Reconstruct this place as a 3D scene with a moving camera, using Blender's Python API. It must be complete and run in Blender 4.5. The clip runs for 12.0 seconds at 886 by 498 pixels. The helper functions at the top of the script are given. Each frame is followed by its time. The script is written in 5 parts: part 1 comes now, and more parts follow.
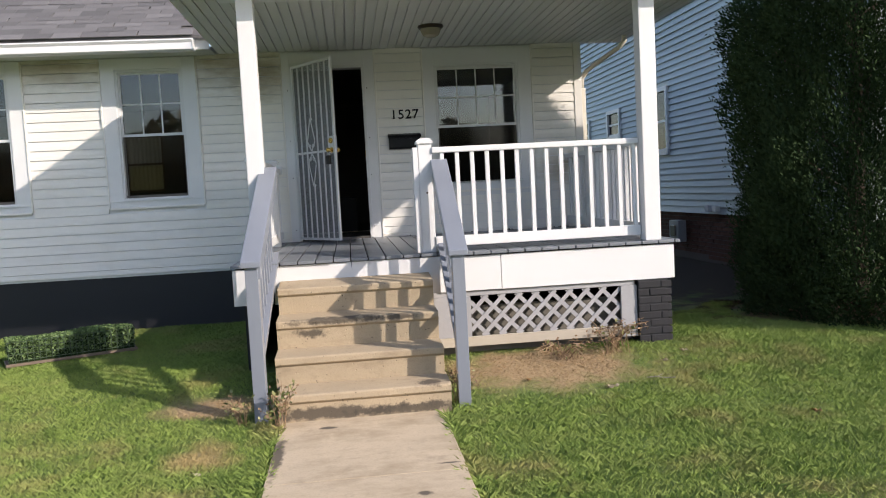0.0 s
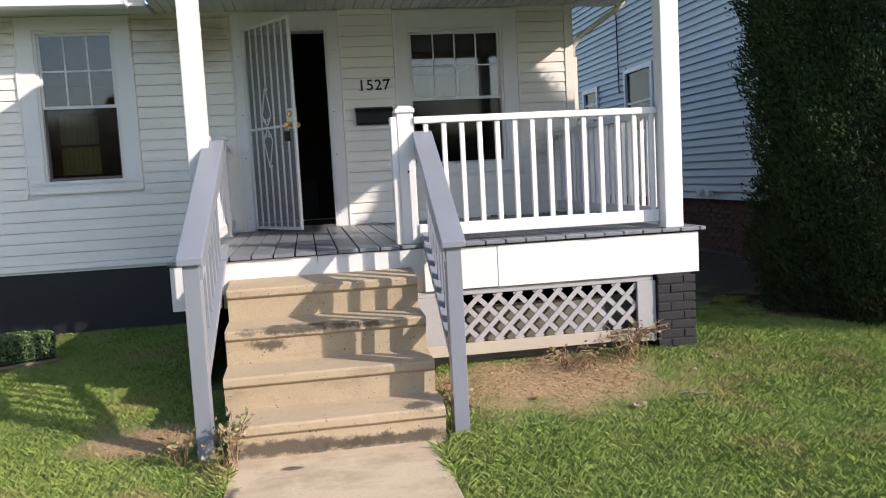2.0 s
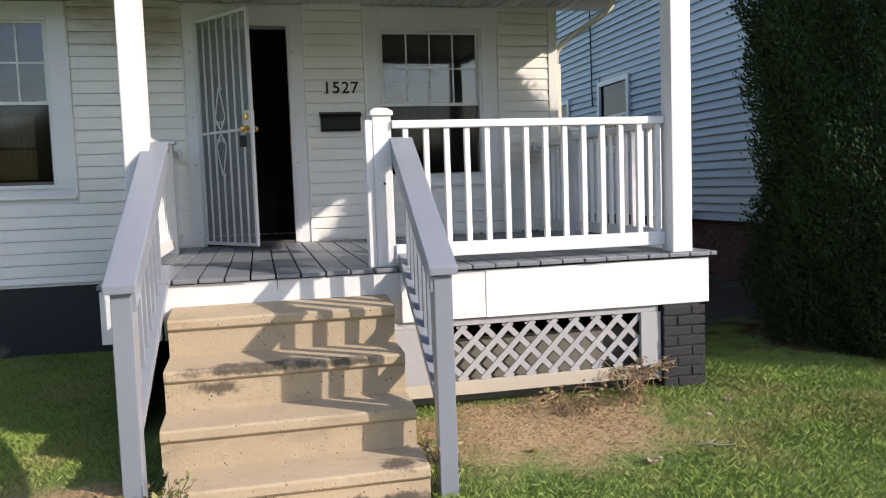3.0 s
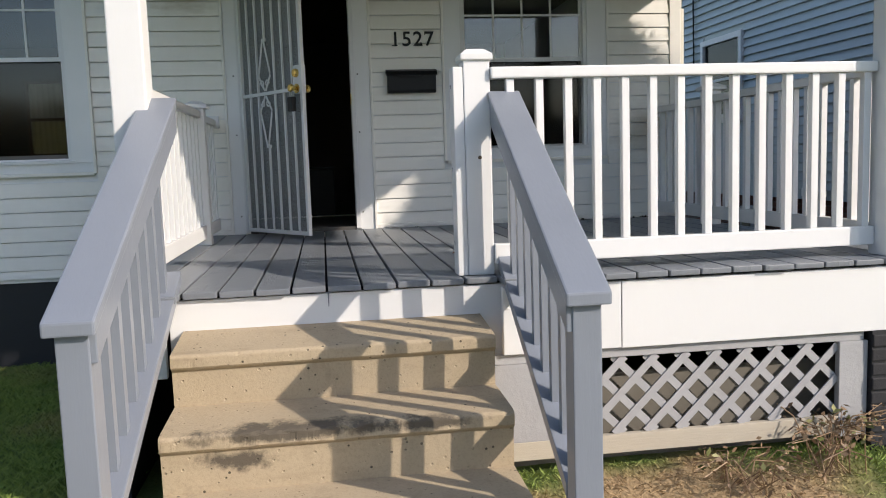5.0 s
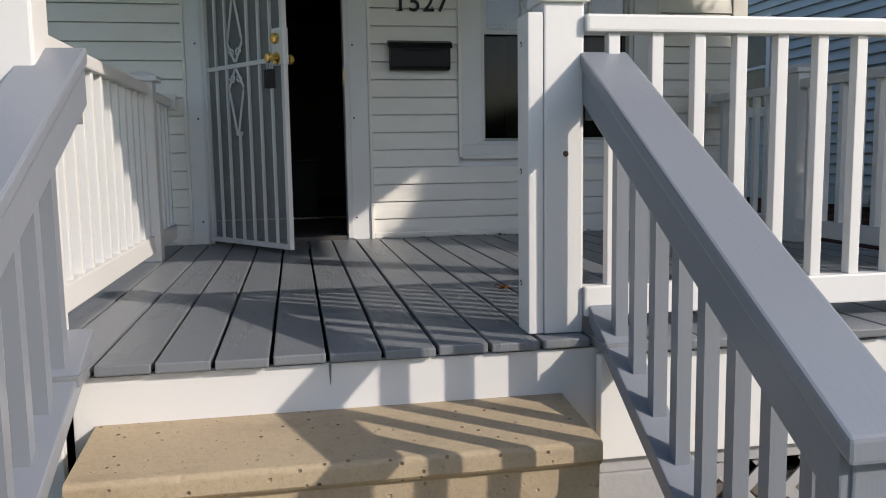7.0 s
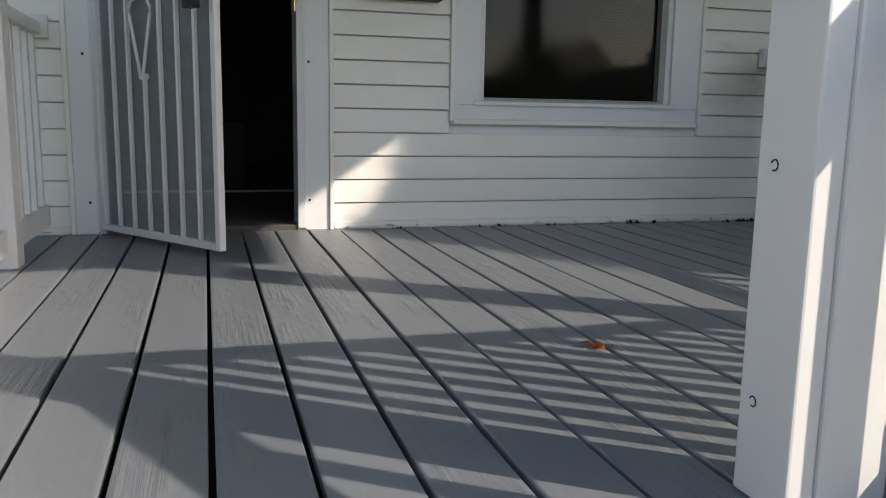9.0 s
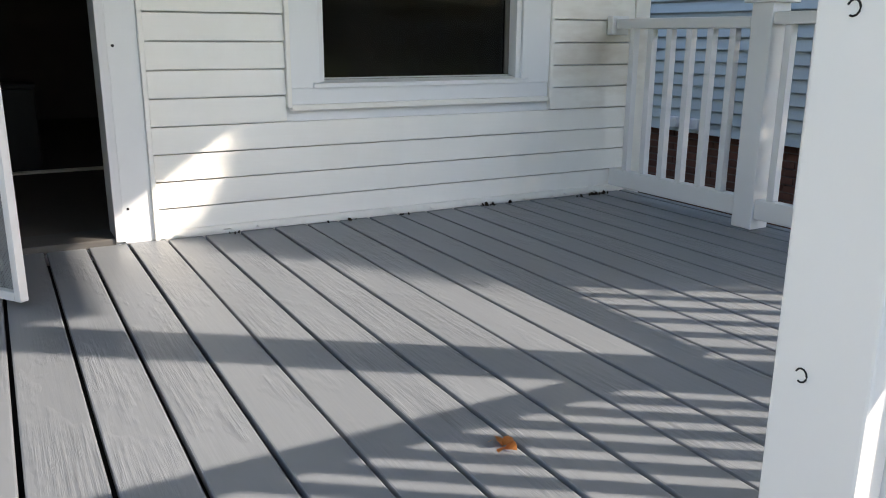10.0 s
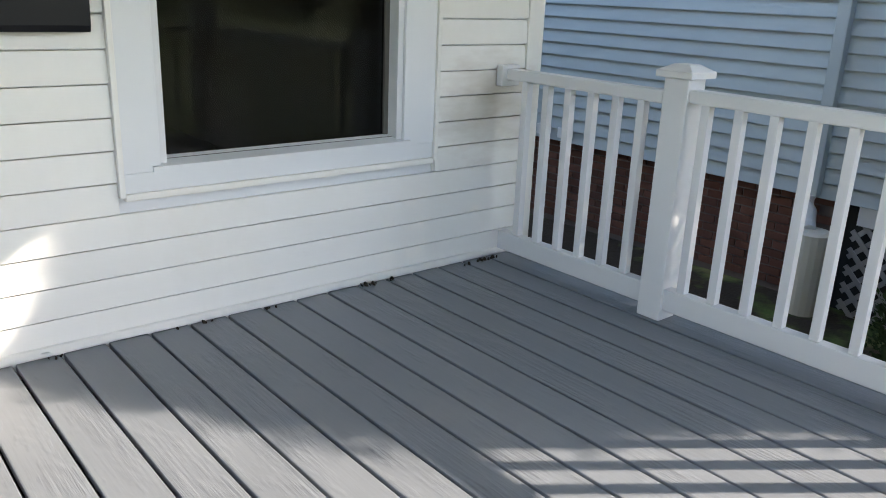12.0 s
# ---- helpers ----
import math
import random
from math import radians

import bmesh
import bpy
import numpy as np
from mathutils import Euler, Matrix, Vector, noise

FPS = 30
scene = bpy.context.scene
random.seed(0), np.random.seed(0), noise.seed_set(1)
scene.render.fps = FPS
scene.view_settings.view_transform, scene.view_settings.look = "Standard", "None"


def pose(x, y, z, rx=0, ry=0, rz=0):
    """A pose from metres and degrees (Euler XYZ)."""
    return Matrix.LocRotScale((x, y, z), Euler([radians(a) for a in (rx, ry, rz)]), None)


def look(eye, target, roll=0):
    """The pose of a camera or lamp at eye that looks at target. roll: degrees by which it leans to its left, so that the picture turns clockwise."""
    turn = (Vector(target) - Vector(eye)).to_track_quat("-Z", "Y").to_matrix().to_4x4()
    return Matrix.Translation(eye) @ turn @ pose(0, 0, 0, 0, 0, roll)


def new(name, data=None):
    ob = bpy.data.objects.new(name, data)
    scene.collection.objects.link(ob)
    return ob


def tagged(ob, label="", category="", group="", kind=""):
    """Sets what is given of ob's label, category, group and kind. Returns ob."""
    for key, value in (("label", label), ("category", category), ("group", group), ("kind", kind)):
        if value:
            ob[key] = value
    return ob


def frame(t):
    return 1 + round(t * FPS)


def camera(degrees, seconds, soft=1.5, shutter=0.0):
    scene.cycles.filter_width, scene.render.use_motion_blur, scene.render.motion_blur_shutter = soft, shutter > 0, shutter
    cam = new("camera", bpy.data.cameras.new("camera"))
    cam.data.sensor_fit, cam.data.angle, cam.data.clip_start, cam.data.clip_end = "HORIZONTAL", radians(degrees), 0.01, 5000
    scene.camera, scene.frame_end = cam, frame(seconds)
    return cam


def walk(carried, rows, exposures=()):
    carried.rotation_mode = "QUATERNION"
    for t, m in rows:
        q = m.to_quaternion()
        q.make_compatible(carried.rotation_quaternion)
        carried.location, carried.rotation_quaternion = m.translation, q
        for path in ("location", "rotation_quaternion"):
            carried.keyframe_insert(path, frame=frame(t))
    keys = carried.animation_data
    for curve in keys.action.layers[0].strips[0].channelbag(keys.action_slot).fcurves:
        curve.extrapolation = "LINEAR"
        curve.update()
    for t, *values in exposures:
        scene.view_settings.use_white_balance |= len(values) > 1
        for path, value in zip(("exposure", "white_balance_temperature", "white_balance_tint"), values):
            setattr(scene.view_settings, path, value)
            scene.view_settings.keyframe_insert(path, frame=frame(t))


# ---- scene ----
cam = camera(57.8, 12.0, soft=1.0)
PATH = [
    (0, (-0.018, 0.583, 1.63), (0.208, 2.564, 1.481), -3.0),
    (0.5, (0.033, 0.793, 1.582), (0.248, 2.774, 1.411), -2.9),
    (1, (0.009, 1.034, 1.551), (0.178, 3.017, 1.354), -3.3),
    (1.5, (-0.094, 1.349, 1.586), (0.178, 3.319, 1.374), -3.5),
    (2, (-0.081, 1.769, 1.569), (0.248, 3.734, 1.385), -3.1),
    (2.5, (-0.105, 2.179, 1.575), (0.269, 4.138, 1.421), -2.8),
    (3, (-0.108, 2.559, 1.576), (0.333, 4.503, 1.42), -2.0),
    (3.2, (-0.073, 2.695, 1.57), (0.353, 4.642, 1.404), -2.4),
    (4.8, (-0.035, 3.872, 1.592), (0.267, 5.836, 1.362), -2.1),
    (5, (-0.025, 4.05, 1.585), (0.263, 6.018, 1.372), -1.9),
    (5.5, (-0.065, 4.402, 1.605), (0.23, 6.37, 1.409), -1.1),
    (6, (-0.018, 4.753, 1.607), (0.298, 6.72, 1.436), -1.3),
    (6.5, (-0.013, 5.04, 1.615), (0.295, 7.009, 1.444), -1.5),
    (7, (-0.102, 5.337, 1.604), (0.256, 7.292, 1.373), -0.9),
    (7.2, (-0.101, 5.447, 1.59), (0.267, 7.396, 1.334), -0.5),
    (8.8, (-0.2, 6.558, 1.556), (0.325, 8.462, 1.242), 0.4),
    (9, (-0.175, 6.721, 1.61), (0.384, 8.614, 1.287), 1.0),
    (9.5, (-0.12, 6.959, 1.737), (0.564, 8.796, 1.336), 1.0),
    (10, (-0.145, 7.14, 1.892), (0.797, 8.828, 1.38), 0.4),
    (10.5, (-0.109, 7.239, 1.956), (0.959, 8.827, 1.372), -0.1),
    (11, (0.0, 7.455, 2.055), (1.087, 8.993, 1.381), 1.3),
    (11.5, (0.048, 7.651, 2.132), (1.205, 9.116, 1.416), 3.0),
    (12, (0.099, 7.757, 2.31), (1.328, 9.21, 1.698), 2.4),
]
EXPOSURES = [(t, stops, 6720 if t < 8 else 7000, 17 if t < 4 else 14) for t, stops in ((0.0, 0.74), (2.5, 0.88), (5.0, 0.66), (7.0, 0.36), (8.8, 0.62), (9.0, 0.86), (9.5, 1.58), (10.5, 1.82), (11.5, 2.02), (12.0, 2.12))]
walk(cam, [(t, look(eye, target, roll)) for t, eye, target, roll in PATH], EXPOSURES)

# ---------------------------------------------------------------- light
SUN_WAY = Vector((-1.0, 0.715, -0.665)).normalized()
world = bpy.data.worlds.new("sky")
scene.world = world
world.use_nodes = True
wn = world.node_tree.nodes
wn.clear()
w_out = wn.new("ShaderNodeOutputWorld")
w_bg = wn.new("ShaderNodeBackground")
w_sky = wn.new("ShaderNodeTexSky")
w_sky.sky_type = "NISHITA"
w_sky.sun_disc = False
w_sky.sun_elevation = radians(28.3)
w_sky.sun_rotation = radians(125.8)
w_bg.inputs["Strength"].default_value = 0.15
world.node_tree.links.new(w_sky.outputs[0], w_bg.inputs[0])
world.node_tree.links.new(w_bg.outputs[0], w_out.inputs[0])
sun = new("sun", bpy.data.lights.new("sun", "SUN"))
sun.data.energy = 3.2
sun.data.angle = radians(0.6)
sun.data.color = (1.0, 0.93, 0.82)
sun.matrix_world = look(-SUN_WAY * 30, (0, 0, 0))


# ---------------------------------------------------------------- materials
def material(name, base, rough=0.6, metal=0.0, spec=0.5):
    m = bpy.data.materials.new(name)
    m.use_nodes = True
    b = m.node_tree.nodes["Principled BSDF"]
    b.inputs["Base Color"].default_value = (*base, 1)
    b.inputs["Roughness"].default_value = rough
    b.inputs["Metallic"].default_value = metal
    b.inputs["Specular IOR Level"].default_value = spec
    return m


class Nodes:
    """Short calls for wiring a material."""

    def __init__(self, m):
        self.t = m.node_tree
        self.b = self.t.nodes["Principled BSDF"]

    def add(self, kind, **values):
        n = self.t.nodes.new(kind)
        for k, v in values.items():
            n.inputs[k.replace("_", " ")].default_value = v
        return n

    def link(self, a, b):
        self.t.links.new(a, b)

    def coords(self, scale=(1, 1, 1), local=False, turn=(0, 0, 0)):
        c = self.t.nodes.new("ShaderNodeTexCoord") if local else self.t.nodes.new("ShaderNodeNewGeometry")
        mp = self.t.nodes.new("ShaderNodeMapping")
        mp.inputs["Scale"].default_value = scale
        mp.inputs["Rotation"].default_value = turn
        self.link(c.outputs["Object" if local else "Position"], mp.inputs[0])
        return mp.outputs[0]

    def noise(self, vec, scale, detail=4.0, rough=0.55):
        n = self.t.nodes.new("ShaderNodeTexNoise")
        n.inputs["Scale"].default_value, n.inputs["Detail"].default_value = scale, detail
        n.inputs["Roughness"].default_value = rough
        self.link(vec, n.inputs["Vector"])
        return n.outputs["Fac"]

    def ramp(self, fac, stops):
        n = self.t.nodes.new("ShaderNodeValToRGB")
        e = n.color_ramp.elements
        e[0].position, e[0].color = stops[0][0], (*stops[0][1], 1)
        e[1].position, e[1].color = stops[-1][0], (*stops[-1][1], 1)
        for p, c in stops[1:-1]:
            e.new(p).color = (*c, 1)
        self.link(fac, n.inputs[0])
        return n.outputs[0]

    def mix(self, fac, a, b, mode="MIX"):
        n = self.t.nodes.new("ShaderNodeMix")
        n.data_type, n.blend_type = "RGBA", mode
        for sock, v in ((n.inputs[0], fac), (n.inputs[6], a), (n.inputs[7], b)):
            if isinstance(v, (int, float)):
                sock.default_value = v
            elif isinstance(v, tuple):
                sock.default_value = (*v, 1)
            else:
                self.link(v, sock)
        return n.outputs[2]

    def bump(self, height, strength, distance=0.01):
        n = self.t.nodes.new("ShaderNodeBump")
        n.inputs["Strength"].default_value, n.inputs["Distance"].default_value = strength, distance
        self.link(height, n.inputs["Height"])
        old = self.b.inputs["Normal"]
        if old.links:
            self.link(old.links[0].from_socket, n.inputs["Normal"])
        self.link(n.outputs[0], old)

    def colour(self, sock):
        self.link(sock, self.b.inputs["Base Color"])

    def random(self):
        return self.t.nodes.new("ShaderNodeObjectInfo").outputs["Random"]

    def math(self, op, a, b):
        n = self.t.nodes.new("ShaderNodeMath")
        n.operation = op
        for sock, v in zip(n.inputs, (a, b)):
            if isinstance(v, (int, float)):
                sock.default_value = v
            else:
                self.link(v, sock)
        return n.outputs[0]


def painted(name, base, rough=0.45, grain=(30, 30, 4), worn=0.0, worn_colour=(0.3, 0.27, 0.24), dirt=0.12, bump=0.25):
    """Brushed paint on wood: long grain, faint blotches, scratched spots where worn."""
    m = material(name, base, rough)
    n = Nodes(m)
    vec = n.coords(grain)
    g = n.noise(vec, 2.0, 6, 0.65)
    blot = n.noise(n.coords(), 1.7, 3)
    dark = tuple(c * (1 - dirt) for c in base)
    light = tuple(min(1, c * (1 + dirt * 0.5)) for c in base)
    col = n.mix(blot, dark, light)
    col = n.mix(n.math("MULTIPLY", n.random(), 0.5), col, tuple(c * (1 - dirt * 0.8) for c in base))
    if worn:
        w = n.ramp(n.noise(n.coords(tuple(v * 0.5 for v in grain)), 1.3, 8, 0.75), [(0.72 - worn * 0.2, (0, 0, 0)), (0.76 - worn * 0.2, (1, 1, 1))])
        col = n.mix(w, col, worn_colour)
    n.colour(col)
    n.bump(g, bump, 0.004)
    return m


def vinyl(name, base, dirt=(0.55, 0.5, 0.4), amount=0.25, stains=False):
    m = material(name, base, 0.42)
    n = Nodes(m)
    streak = n.noise(n.coords((1.2, 1.2, 0.5)), 1.4, 6, 0.65)
    fac = n.ramp(streak, [(0.45, (0, 0, 0)), (0.8, (amount, amount, amount))])
    tone = n.mix(n.math("MULTIPLY", n.random(), 0.35), base, tuple(c * 0.93 for c in base))
    col = n.mix(fac, tone, dirt)
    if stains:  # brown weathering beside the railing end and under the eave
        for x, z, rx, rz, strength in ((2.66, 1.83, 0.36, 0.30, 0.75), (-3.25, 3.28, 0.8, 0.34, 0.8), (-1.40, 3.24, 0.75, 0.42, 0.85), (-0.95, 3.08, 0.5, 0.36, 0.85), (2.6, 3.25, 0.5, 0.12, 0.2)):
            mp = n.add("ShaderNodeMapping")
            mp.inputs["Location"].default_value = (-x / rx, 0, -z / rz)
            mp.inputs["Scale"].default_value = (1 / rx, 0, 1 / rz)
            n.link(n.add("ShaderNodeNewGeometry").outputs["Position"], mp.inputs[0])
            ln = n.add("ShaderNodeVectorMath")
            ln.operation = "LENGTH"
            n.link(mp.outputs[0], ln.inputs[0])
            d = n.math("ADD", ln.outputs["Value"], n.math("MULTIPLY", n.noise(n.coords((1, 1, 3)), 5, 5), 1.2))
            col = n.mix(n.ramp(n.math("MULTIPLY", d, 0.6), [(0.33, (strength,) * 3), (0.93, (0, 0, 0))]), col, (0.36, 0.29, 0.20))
    n.colour(col)
    n.bump(n.noise(n.coords((3, 3, 50)), 3.0, 4), 0.12, 0.003)
    n.bump(n.noise(n.coords((0.8, 0.8, 2)), 1.0, 2), 0.3, 0.02)
    return m


def deck_material():
    """Thick grey paint, smooth but for patches where the ridged grain shows through."""
    base = (0.195, 0.212, 0.235)
    m = material("grey_deck_paint", base, 0.38, spec=0.4)
    n = Nodes(m)
    shift = n.t.nodes.new("ShaderNodeVectorMath")
    shift.operation = "ADD"
    n.link(n.coords(), shift.inputs[0])
    comb = n.t.nodes.new("ShaderNodeCombineXYZ")
    n.link(n.math("MULTIPLY", n.random(), 37.0), comb.inputs[1])
    n.link(comb.outputs[0], shift.inputs[1])

    def stretched(v):
        mp = n.t.nodes.new("ShaderNodeMapping")
        mp.inputs["Scale"].default_value = v
        n.link(shift.outputs[0], mp.inputs[0])
        return mp.outputs[0]

    grain = n.noise(stretched((42, 1.5, 8)), 2.0, 6, 0.6)
    patch = n.ramp(n.noise(stretched((3.5, 1.1, 1)), 1.5, 4, 0.6), [(0.50, (0, 0, 0)), (0.64, (1, 1, 1))])
    col = n.mix(n.random(), tuple(c * 0.88 for c in base), tuple(c * 1.08 for c in base))
    col = n.mix(n.noise(n.coords(), 2.0, 5, 0.65), tuple(c * 0.82 for c in base), col)
    crack = n.ramp(grain, [(0.58, (0, 0, 0)), (0.68, (0.55, 0.55, 0.55))])
    col = n.mix(n.mix(1.0, crack, patch, "MULTIPLY"), col, (0.075, 0.08, 0.09))
    chip = n.ramp(n.noise(stretched((9, 3, 3)), 6.0, 6, 0.7), [(0.70, (0, 0, 0)), (0.73, (0.7, 0.7, 0.7))])
    col = n.mix(chip, col, (0.09, 0.085, 0.08))
    n.colour(col)
    n.bump(n.math("MULTIPLY", grain, n.math("ADD", n.math("MULTIPLY", patch, 0.85), 0.12)), 0.9, 0.006)
    n.bump(n.noise(stretched((5, 1.2, 3)), 1.6, 3), 0.25, 0.01)
    return m


M = {}
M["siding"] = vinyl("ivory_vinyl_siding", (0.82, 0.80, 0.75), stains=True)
M["trim"] = painted("white_trim_paint", (0.75, 0.755, 0.755), 0.4, (6, 6, 6), dirt=0.08, bump=0.1)
M["white"] = painted("white_wood_paint", (0.70, 0.70, 0.70), 0.4, (14, 14, 3), dirt=0.05, bump=0.12)
M["blue_siding"] = vinyl("pale_blue_vinyl_siding", (0.42, 0.485, 0.50), (0.33, 0.38, 0.39), 0.2)
M["rail_grey"] = painted("blue_grey_rail_paint", (0.215, 0.238, 0.280), 0.30, (40, 14, 5), worn=0.06, worn_colour=(0.12, 0.125, 0.14), dirt=0.18, bump=0.16)
M["deck"] = deck_material()
M["black_paint"] = painted("black_masonry_paint", (0.013, 0.014, 0.018), 0.55, (8, 8, 8), dirt=0.3, bump=0.5)
M["black_brick"] = painted("black_painted_brick", (0.015, 0.015, 0.019), 0.75, (9, 9, 9), dirt=0.35, bump=1.0)
M["black_metal"] = material("black_enamel", (0.006, 0.006, 0.008), 0.45, spec=0.3)
M["brass"] = material("polished_brass", (0.75, 0.52, 0.16), 0.22, 1.0)
M["lattice"] = painted("weathered_grey_lattice", (0.36, 0.36, 0.37), 0.7, (18, 18, 18), worn=0.25, worn_colour=(0.3, 0.27, 0.25), dirt=0.25, bump=0.6)
# near-black colour carries the shade under floors and behind slats
M["dark"] = material("under_shade_black", (0.02, 0.02, 0.02), 0.9)
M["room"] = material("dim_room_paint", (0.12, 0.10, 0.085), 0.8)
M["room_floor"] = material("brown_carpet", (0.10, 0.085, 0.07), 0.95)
M["soffit"] = painted("white_soffit", (0.66, 0.67, 0.64), 0.5, (2, 2, 2), dirt=0.15, bump=0.05)
M["bronze"] = material("dark_bronze", (0.06, 0.045, 0.035), 0.4, 0.8)
M["lamp_glass"] = material("ribbed_amber_glass", (0.30, 0.26, 0.20), 0.15)
M["screen_dark"] = material("dark_sash_track", (0.10, 0.09, 0.08), 0.6)
M["downspout"] = painted("cream_aluminium", (0.74, 0.70, 0.60), 0.4, (5, 5, 5), dirt=0.15, bump=0.05)
M["gutter"] = painted("white_aluminium", (0.72, 0.72, 0.72), 0.35, (5, 5, 5), dirt=0.15, bump=0.05)
M["plastic_black"] = material("black_plastic", (0.008, 0.008, 0.009), 0.45, spec=0.3)
M["wire"] = material("green_wire", (0.05, 0.08, 0.05), 0.5)
M["plank_old"] = painted("weathered_plank", (0.20, 0.15, 0.11), 0.8, (20, 20, 20), dirt=0.3, bump=0.5)
M["plank_grey"] = painted("weathered_grey_board", (0.17, 0.155, 0.13), 0.85, (6, 6, 20), worn=0.3, worn_colour=(0.07, 0.06, 0.05), dirt=0.4, bump=0.5)
M["lattice_sill"] = painted("sun_bleached_sill", (0.46, 0.41, 0.33), 0.75, (3, 20, 30), worn=0.35, worn_colour=(0.30, 0.25, 0.19), dirt=0.25, bump=0.5)
M["leaf_dry"] = material("dry_orange_leaf", (0.45, 0.17, 0.04), 0.6)
M["sash_brown"] = painted("brown_wood_sash", (0.18, 0.09, 0.05), 0.5, (8, 8, 8), bump=0.1)
M["meter_grey"] = material("grey_meter_enamel", (0.35, 0.36, 0.37), 0.45)
M["strip"] = material("painted_sunlight_strip", (0.88, 0.82, 0.70), 0.4)
M["threshold"] = painted("worn_grey_threshold", (0.085, 0.08, 0.075), 0.7, (4, 20, 20), dirt=0.3, bump=0.5)


def concrete(name, base, pits=True, worn=(), stained=0.0):
    m = material(name, base, 0.85)
    n = Nodes(m)
    big = n.noise(n.coords(), 2.2, 5, 0.6)
    fine = n.noise(n.coords(), 90.0, 4, 0.7)
    stain = n.ramp(n.noise(n.coords((1.2, 3, 3)), 1.6, 6, 0.7), [(0.55, (0, 0, 0)), (0.75, (0.6, 0.6, 0.6))])
    col = n.mix(big, tuple(c * 0.80 for c in base), tuple(min(1, c * 1.12) for c in base))
    col = n.mix(stain, col, (base[0] * 0.45, base[1] * 0.42, base[2] * 0.40))
    col = n.mix(n.ramp(fine, [(0.35, (0.35, 0.35, 0.35)), (0.5, (0, 0, 0))]), col, tuple(c * 0.6 for c in base))
    grime = n.ramp(n.noise(n.coords(), 6.0, 8, 0.75), [(0.56, (0, 0, 0)), (0.70, (0.45, 0.45, 0.45))])
    col = n.mix(grime, col, tuple(c * 0.5 for c in base))
    if stained:
        film = n.ramp(n.noise(n.coords((1, 1.6, 1)), 1.3, 9, 0.7), [(0.46, (0, 0, 0)), (0.68, (stained,) * 3)])
        col = n.mix(film, col, (base[0] * 0.56, base[1] * 0.53, base[2] * 0.47))
        pale = n.ramp(n.noise(n.coords((2, 0.8, 1)), 2.6, 6, 0.7), [(0.55, (0, 0, 0)), (0.7, (0.35,) * 3)])
        col = n.mix(pale, col, tuple(min(1, c * 1.25) for c in base))
    for x, y, z, rx, ry, rz in worn:  # dark weathered spots
        mp = n.add("ShaderNodeMapping")
        mp.inputs["Location"].default_value = (-x / rx, -y / ry, -z / rz)
        mp.inputs["Scale"].default_value = (1 / rx, 1 / ry, 1 / rz)
        n.link(n.add("ShaderNodeNewGeometry").outputs["Position"], mp.inputs[0])
        ln = n.add("ShaderNodeVectorMath")
        ln.operation = "LENGTH"
        n.link(mp.outputs[0], ln.inputs[0])
        d = n.math("ADD", ln.outputs["Value"], n.math("MULTIPLY", n.math("SUBTRACT", n.noise(n.coords(), 11.0, 6, 0.7), 0.5), 2.2))
        col = n.mix(n.ramp(d, [(0.50, (0.88, 0.88, 0.88)), (0.95, (0, 0, 0))]), col, (0.06, 0.05, 0.038))
    n.colour(col)
    n.bump(fine, 0.35, 0.003)
    n.bump(n.noise(n.coords(), 14.0, 5), 0.25, 0.006)
    if pits:
        v = n.t.nodes.new("ShaderNodeTexVoronoi")
        v.inputs["Scale"].default_value = 26
        n.link(n.coords(), v.inputs["Vector"])
        hole = n.ramp(v.outputs["Distance"], [(0.09, (0, 0, 0)), (0.16, (1, 1, 1))])
        n.bump(hole, 0.6, 0.006)
        some = n.ramp(n.noise(n.coords(), 5.0, 3), [(0.50, (1, 1, 1)), (0.58, (0, 0, 0))])
        col = n.mix(n.mix(1.0, hole, some, "LIGHTEN"), tuple(c * 0.22 for c in base), col)
        n.colour(col)
    return m


M["step"] = concrete("sandy_concrete", (0.42, 0.335, 0.225), True, [(-0.17, 6.885, 0.650, 0.46, 0.10, 0.040), (0.30, 6.88, 0.645, 0.22, 0.06, 0.03), (-0.35, 6.90, 0.56, 0.16, 0.2, 0.05), (0.5, 6.4, 0.2, 0.14, 0.1, 0.06), (-0.2, 6.34, 0.06, 0.7, 0.1, 0.06), (0.35, 6.34, 0.05, 0.5, 0.1, 0.05)])
M["walk"] = concrete("pale_concrete", (0.52, 0.42, 0.295), False, [(-0.25, 6.12, 0.02, 0.10, 0.035, 0.1), (0.48, 5.2, 0.02, 0.09, 0.02, 0.1), (-0.56, 5.6, 0.02, 0.05, 0.5, 0.1), (0.3, 4.75, 0.02, 0.05, 0.04, 0.1)], 0.8)


def brick(name, base):
    m = material(name, base, 0.85)
    n = Nodes(m)
    col = n.mix(n.random(), tuple(c * 0.6 for c in base), tuple(c * 1.3 for c in base))
    n.colour(n.mix(n.noise(n.coords(), 12, 5), col, tuple(c * 0.6 for c in base)))
    n.bump(n.noise(n.coords(), 40, 5), 0.4, 0.004)
    return m


M["red_brick"] = brick("dark_red_brick", (0.16, 0.065, 0.045))
M["mortar"] = material("grey_mortar", (0.14, 0.11, 0.10), 0.95)


